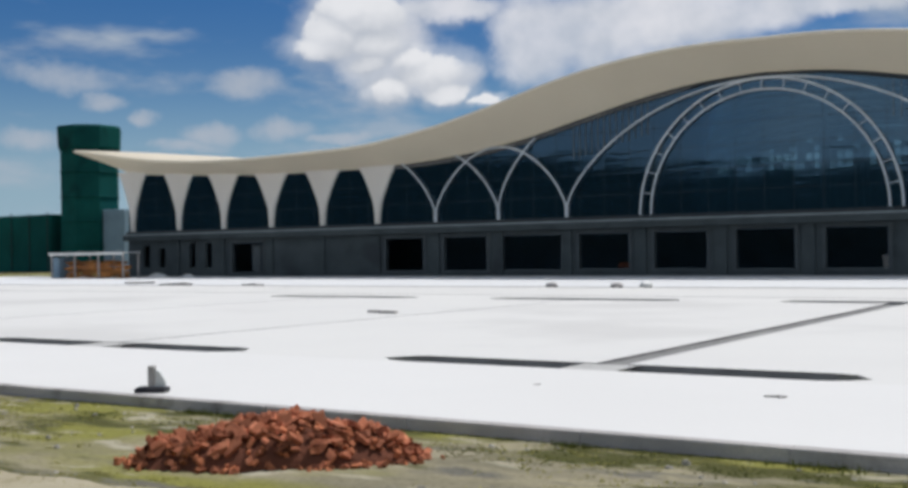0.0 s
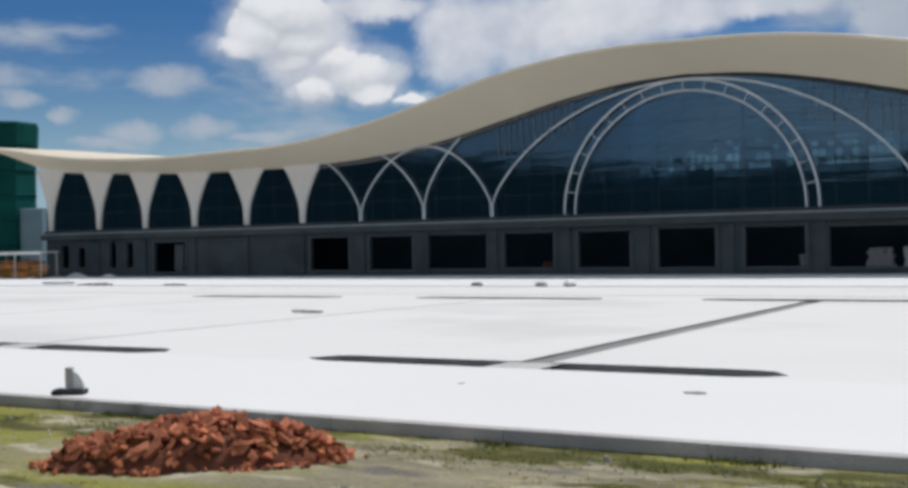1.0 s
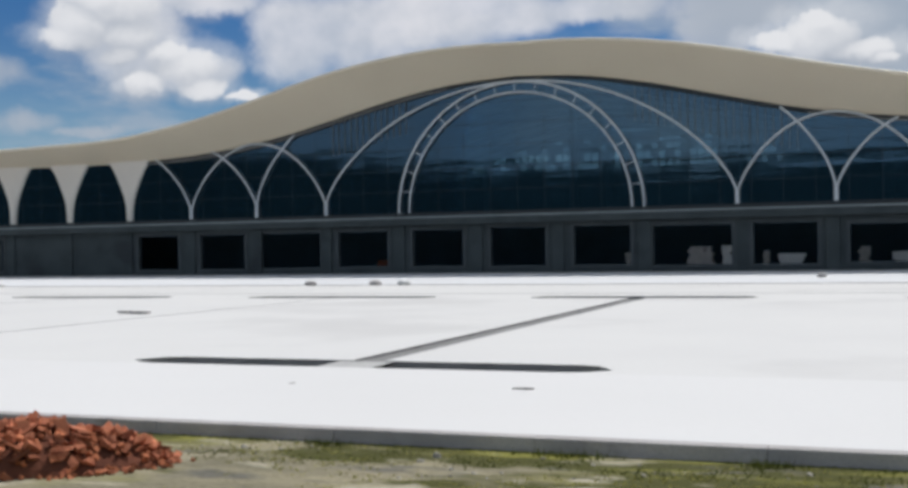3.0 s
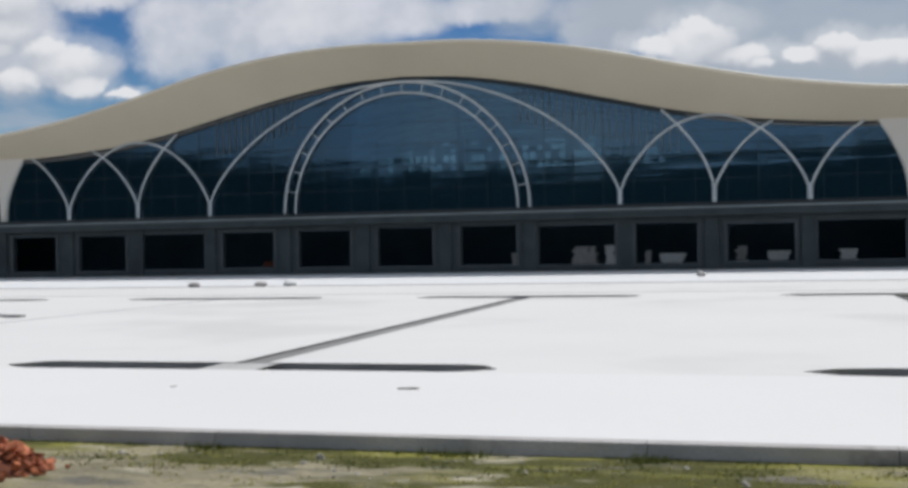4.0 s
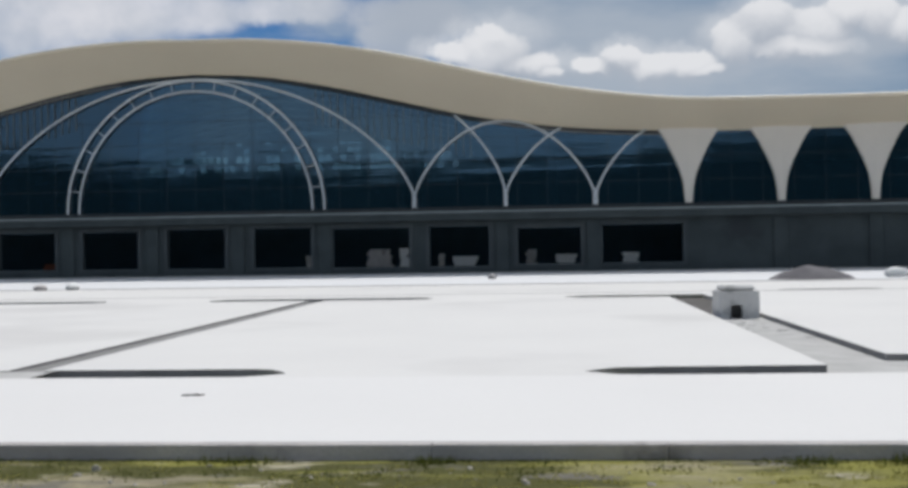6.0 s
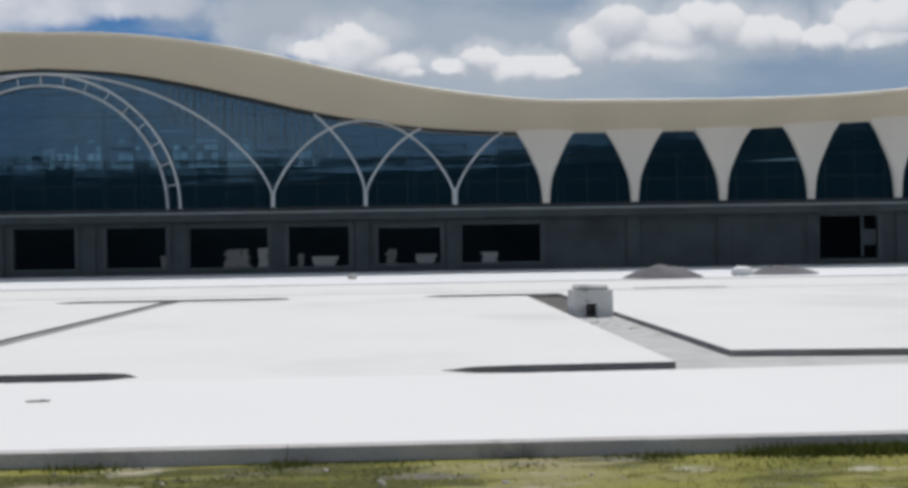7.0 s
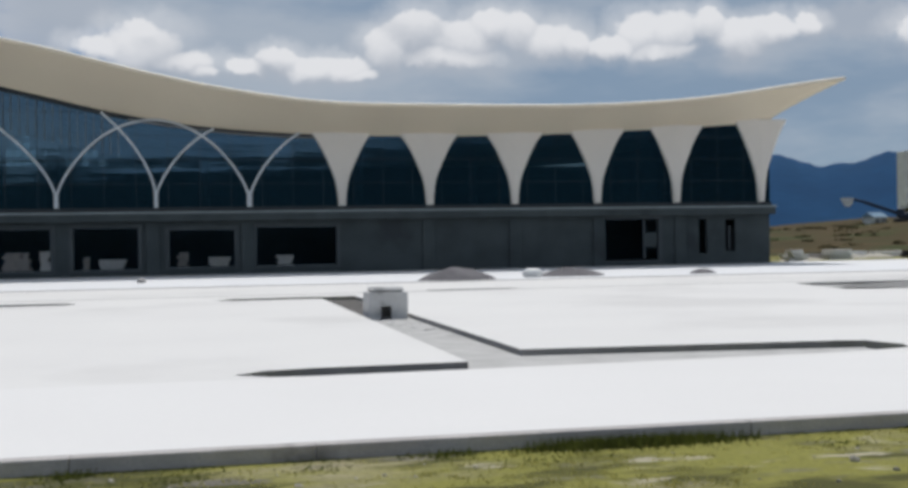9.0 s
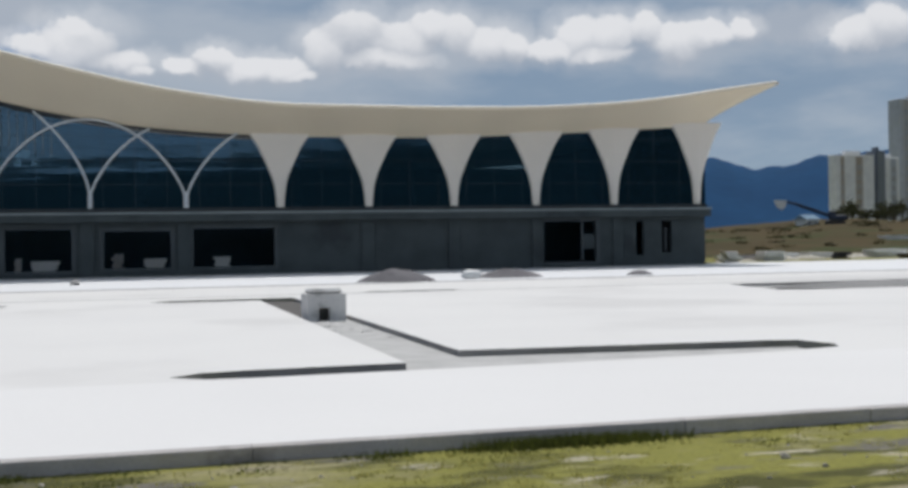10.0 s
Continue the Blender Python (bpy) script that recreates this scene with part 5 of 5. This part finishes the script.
# never in view: added so the lower glass reflects something dark
hill_ring("backdrop_wooded_hills", 66, 288, 300, ridge, M_WOODS, "unseen dark hills added behind the view for the glass to reflect")


def build_tower_block(x, y, w, d, h, floors, strips, label, wall, strip_mat, pane_mat):
    """A high-rise with tall strips of glazing between plain piers, a pane on every floor."""
    ob = thing("tower_block", label, "building", "distant tower blocks", at=pose(x, y, 0))
    bm = bmesh.new()
    box(bm, -w / 2, w / 2, -d / 2, d / 2, -0.2, h, 0.1)
    part("wall", bm, wall, ob)
    bm = bmesh.new()
    box(bm, -w * 0.2, w * 0.2, -d * 0.2, d * 0.2, h, h + 1.2, 0.1)
    part("roof_house", bm, wall, ob)
    fh = h / floors
    for mid, sw in strips:
        bm = bmesh.new()
        box(bm, -sw / 2, sw / 2, -d / 2 - 0.10, -d / 2 - 0.004, 0.2, h - 0.6)
        bay = part("window_strip", bm, strip_mat, ob, at=pose(mid, 0, 0))
        bm = bmesh.new()
        box(bm, -sw * 0.36, sw * 0.36, -d / 2 - 0.16, -d / 2 - 0.104, fh * 0.25, fh * 0.80)
        glazing = mesh_of("pane", bm, pane_mat)
        for f in range(floors - 1):
            part("pane", glazing, None, bay, at=pose(0, 0, 0.5 + f * fh))


build_tower_block(205.2, 296.0, 13.0, 4, 26.2, 9, ((-4.4, 1.2), (1.3, 2.3)), "pale high-rise block with tan balcony strips", M_TOWER_A, M_TOWER_D, M_TOWER_E)
build_tower_block(215.0, 298.0, 3.2, 5, 27.6, 9, ((0.0, 2.2),), "narrow dark high-rise stair tower", M_TOWER_F, M_TOWER_B, M_TOWER_B)
build_tower_block(222.2, 303.0, 5.4, 6, 26.0, 9, ((0.6, 2.0),), "pale high-rise block with grey window strips", M_TOWER_A, M_TOWER_C, M_TOWER_E)
build_tower_block(239.2, 310.0, 17.0, 6, 45.0, 14, ((-6.2, 1.6), (-3.1, 1.6), (0.0, 1.6), (3.1, 1.6), (6.2, 1.6)), "tall grey high-rise block with windows paled as by haze", M_TOWER_C, M_TOWER_E, M_TOWER_G)


def build_base_bushes():
    """Brown and dark trees at the foot of the high-rises."""
    rnd = random.Random(77)
    for k in range(11):
        x, y, h, r = 173 + 2.3 * k + rnd.uniform(-1.0, 1.0), 258 + rnd.uniform(-6, 6), rnd.uniform(4.0, 7.0), rnd.uniform(1.8, 3.0)
        u = (x - 55) / 190
        v = (y - 92 + 12 * u) / 190
        z = GROUND_Z - 0.3 + berm_height(u, v, x, y)
        ob = thing("tree", "small dark bushy tree below the high-rises", "tree", "trees below the high-rises", at=pose(x, y, z))
        bm = bmesh.new()
        tube(bm, [(0, 0, -0.5), (0.1, 0, h * 0.4), (0.15, 0.1, h * 0.8)], 0.16, 6)
        part("trunk", bm, M_BARK, ob)
        verts, faces = [], []
        for _ in range(260):
            a, e = rnd.uniform(0, 6.28), rnd.uniform(-1, 1)
            q = rnd.random() ** 0.45 * (0.8 + 0.3 * math.sin(3 * a + k))
            p = Vector((math.cos(a) * r * q * math.sqrt(1 - e * e), math.sin(a) * r * q * math.sqrt(1 - e * e), h * 0.62 + e * q * h * 0.40))
            i = len(verts)
            for _ in range(3):
                verts.append(tuple(p + Vector((rnd.gauss(0, 0.3), rnd.gauss(0, 0.3), rnd.gauss(0, 0.26)))))
            faces.append((i, i + 1, i + 2))
        me = bpy.data.meshes.new("crown")
        me.from_pydata(verts, [], faces)
        me.materials.append(M_CROWN)
        part("crown", me, None, ob)


build_base_bushes()


def board_stack(x, y, z, w, h, turn, mat, label, seed):
    rnd = random.Random(seed)
    ob = thing("board_stack", label, "building material", "stacks beside the terminal", at=pose(x, y, z, 0, 0, turn))
    n = max(2, round(h / 0.16))
    for i in range(n):
        bm = bmesh.new()
        k = rnd.uniform(0.7, 1.0)
        box(bm, -w / 2 * k, w / 2 * k, -0.6, 0.6, i * h / n, (i + 1) * h / n - 0.01, 0.01)
        part("board", bm, mat, ob, at=pose(rnd.uniform(-0.2, 0.2), rnd.uniform(-0.1, 0.1), 0, 0, 0, rnd.uniform(-6, 6)))


def site_clutter():
    """Stacks, sheets and waste left about at the end of the building."""
    for i, (x, y, w, h, mat, word) in enumerate(((45.5, 82, 2.0, 0.5, M_SHEET, "pale"), (47.8, 85, 3.5, 0.45, M_KERB, "grey"), (50.5, 84, 2.6, 0.8, M_SHEET, "pale"), (51.5, 88, 4.0, 0.5, M_DARK, "dark"),
                                                 (55.0, 90, 5.0, 0.55, M_SHEET, "pale"), (58.5, 86, 1.6, 0.6, M_DARK, "dark"), (61.0, 92, 6.0, 0.5, M_SHEET, "pale"), (66.0, 90, 7.0, 0.7, M_SHEET, "pale"),
                                                 (43.5, 78, 1.2, 0.9, M_SHEET, "pale"), (63.5, 83, 3.0, 0.4, M_BERM, "brown"))):
        board_stack(x, y, GROUND_Z - 0.01, w, h, i * 17 % 40 - 20, mat, word + " boards and sheets stacked on bare ground", 40 + i)


site_clutter()
board_stack(94.0, 124.0, GROUND_Z + berm_height(0.205, 0.18, 94.0, 124.0) - 0.2, 7.0, 0.7, -30, M_SHEET, "long pale stack of sheets on the embankment", 58)
for _x, _y, _rx, _ry, _h, _k in ((44.8, 80.5, 1.2, 1.0, 0.55, 61), (47.0, 83.5, 1.8, 1.3, 0.5, 62), (53.0, 87.0, 2.2, 1.5, 0.7, 63), (57.0, 88.5, 1.6, 1.2, 0.6, 64), (63.0, 90.0, 3.0, 1.6, 0.6, 65), (69.5, 92.0, 3.4, 1.8, 0.8, 66)):
    heap("rubble_mound", _x, _y, GROUND_Z - 0.02, _rx, _ry, _h * 0.6, M_STONE, "pale mound of dumped stone rubble", _k)


def build_site_office(x, y, z, w, d, h, wall, label):
    """A small hut with a pitched roof and two windows."""
    ob = thing("site_office", label, "hut", at=pose(x, y, z, 0, 0, 12))
    bm = bmesh.new()
    box(bm, -w / 2, w / 2, -d / 2, d / 2, -1.5, h, 0.03)
    part("wall", bm, wall, ob)
    bm = bmesh.new()
    vs = [bm.verts.new(p) for p in ((-w / 2 - 0.3, -d / 2 - 0.3, h), (w / 2 + 0.3, -d / 2 - 0.3, h), (w / 2 + 0.3, d / 2 + 0.3, h), (-w / 2 - 0.3, d / 2 + 0.3, h), (-w / 2 - 0.3, 0, h + 0.9), (w / 2 + 0.3, 0, h + 0.9))]
    for q in ((0, 1, 5, 4), (2, 3, 4, 5), (1, 2, 5), (3, 0, 4), (3, 2, 1, 0)):
        bm.faces.new([vs[i] for i in q])
    part("roof", bm, M_ANNEX, ob, "blue metal roof")
    for k in (-1, 1):
        bm = bmesh.new()
        box(bm, k * w / 4 - 0.5, k * w / 4 + 0.5, -d / 2 - 0.05, -d / 2 - 0.004, h * 0.4, h * 0.8)
        part("window", bm, M_TOWER_B, ob)




def build_excavator():
    """Tracked excavator on the embankment with its arm stretched out."""
    ob = thing("excavator", "dark excavator on the embankment with its arm stretched out", "excavator", at=pose(120.2, 178.3, 4.0, 0, 0, -34))
    for y in (-1.0, 1.0):
        bm = bmesh.new()
        box(bm, -1.8, 1.8, y - 0.28, y + 0.28, -0.6, 0.75, 0.25)
        part("track", bm, M_DARK, ob)
    bm = bmesh.new()
    box(bm, -1.0, 2.1, -1.2, 1.2, 0.8, 1.75, 0.15)
    part("body", bm, M_MACHINE, ob, "dark blue engine housing")
    bm = bmesh.new()
    box(bm, -1.2, 0.1, -1.15, -0.2, 1.0, 2.5, 0.12)
    part("cab", bm, M_MACHINE, ob)
    def arm(name, pts, r, mat, label=""):
        bm = bmesh.new()
        for (x0, z0), (x1, z1) in zip(pts, pts[1:]):
            t = math.atan2(z1 - z0, x1 - x0)
            box(bm, 0, math.hypot(x1 - x0, z1 - z0), -0.22, 0.22, -r, r, 0.04, pose(x0, 0, z0) @ pose(0, 0, 0, 0, -math.degrees(t), 0))
        part(name, bm, mat, ob, label)
    arm("boom", [(-0.6, 1.5), (-4.2, 2.9), (-6.4, 3.7)], 0.30, M_MACHINE)
    arm("stick", [(-6.3, 3.75), (-8.6, 4.35)], 0.22, M_MACHINE)
    bm = bmesh.new()
    prof = [(-8.3, 4.55), (-10.4, 4.65), (-10.5, 4.35), (-9.9, 3.2), (-9.1, 2.9), (-8.5, 3.5)]
    near, far = [bm.verts.new((x, -0.6, z)) for x, z in prof], [bm.verts.new((x, 0.6, z)) for x, z in prof]
    bm.faces.new(near), bm.faces.new(far[::-1])
    for i in range(len(prof)):
        j = (i + 1) % len(prof)
        bm.faces.new((near[j], near[i], far[i], far[j]))
    part("bucket", bm, M_SHEET, ob, "pale worn steel bucket")


M_MACHINE = material("dark_blue_machine_paint", (0.020, 0.035, 0.07), (0.014, 0.024, 0.05), 0.5, scale=1.0, fine=8, bump=0.05)
build_excavator()
build_site_office(124.5, 194.0, 3.6, 3.2, 3.0, 1.7, M_SHEET, "small white site hut with a blue roof")


def build_track():
    """The pale sandy wheel track beside the brick heap."""
    bm = bmesh.new()
    rows = []
    for j in range(16):
        row = []
        for i in range(90):
            x = -14.0 + 0.1 * i
            edge = 6.28 + 0.10 * noise.noise((x * 0.9, 0.3, 0)) + 0.06 * (x + 8)
            y = 4.7 + (edge - 4.7) * j / 15
            row.append(bm.verts.new((x, y, bump_at(x, y) + 0.012 - 0.02 * (j == 15))))
        rows.append(row)
    for a, b in zip(rows, rows[1:]):
        for i in range(len(a) - 1):
            bm.faces.new((a[i], a[i + 1], b[i + 1], b[i]))
    tagged(part("sandy_track", bm, M_SAND, smooth=True), "pale sandy wheel track in the grass", "track", kind="structure")


build_track()
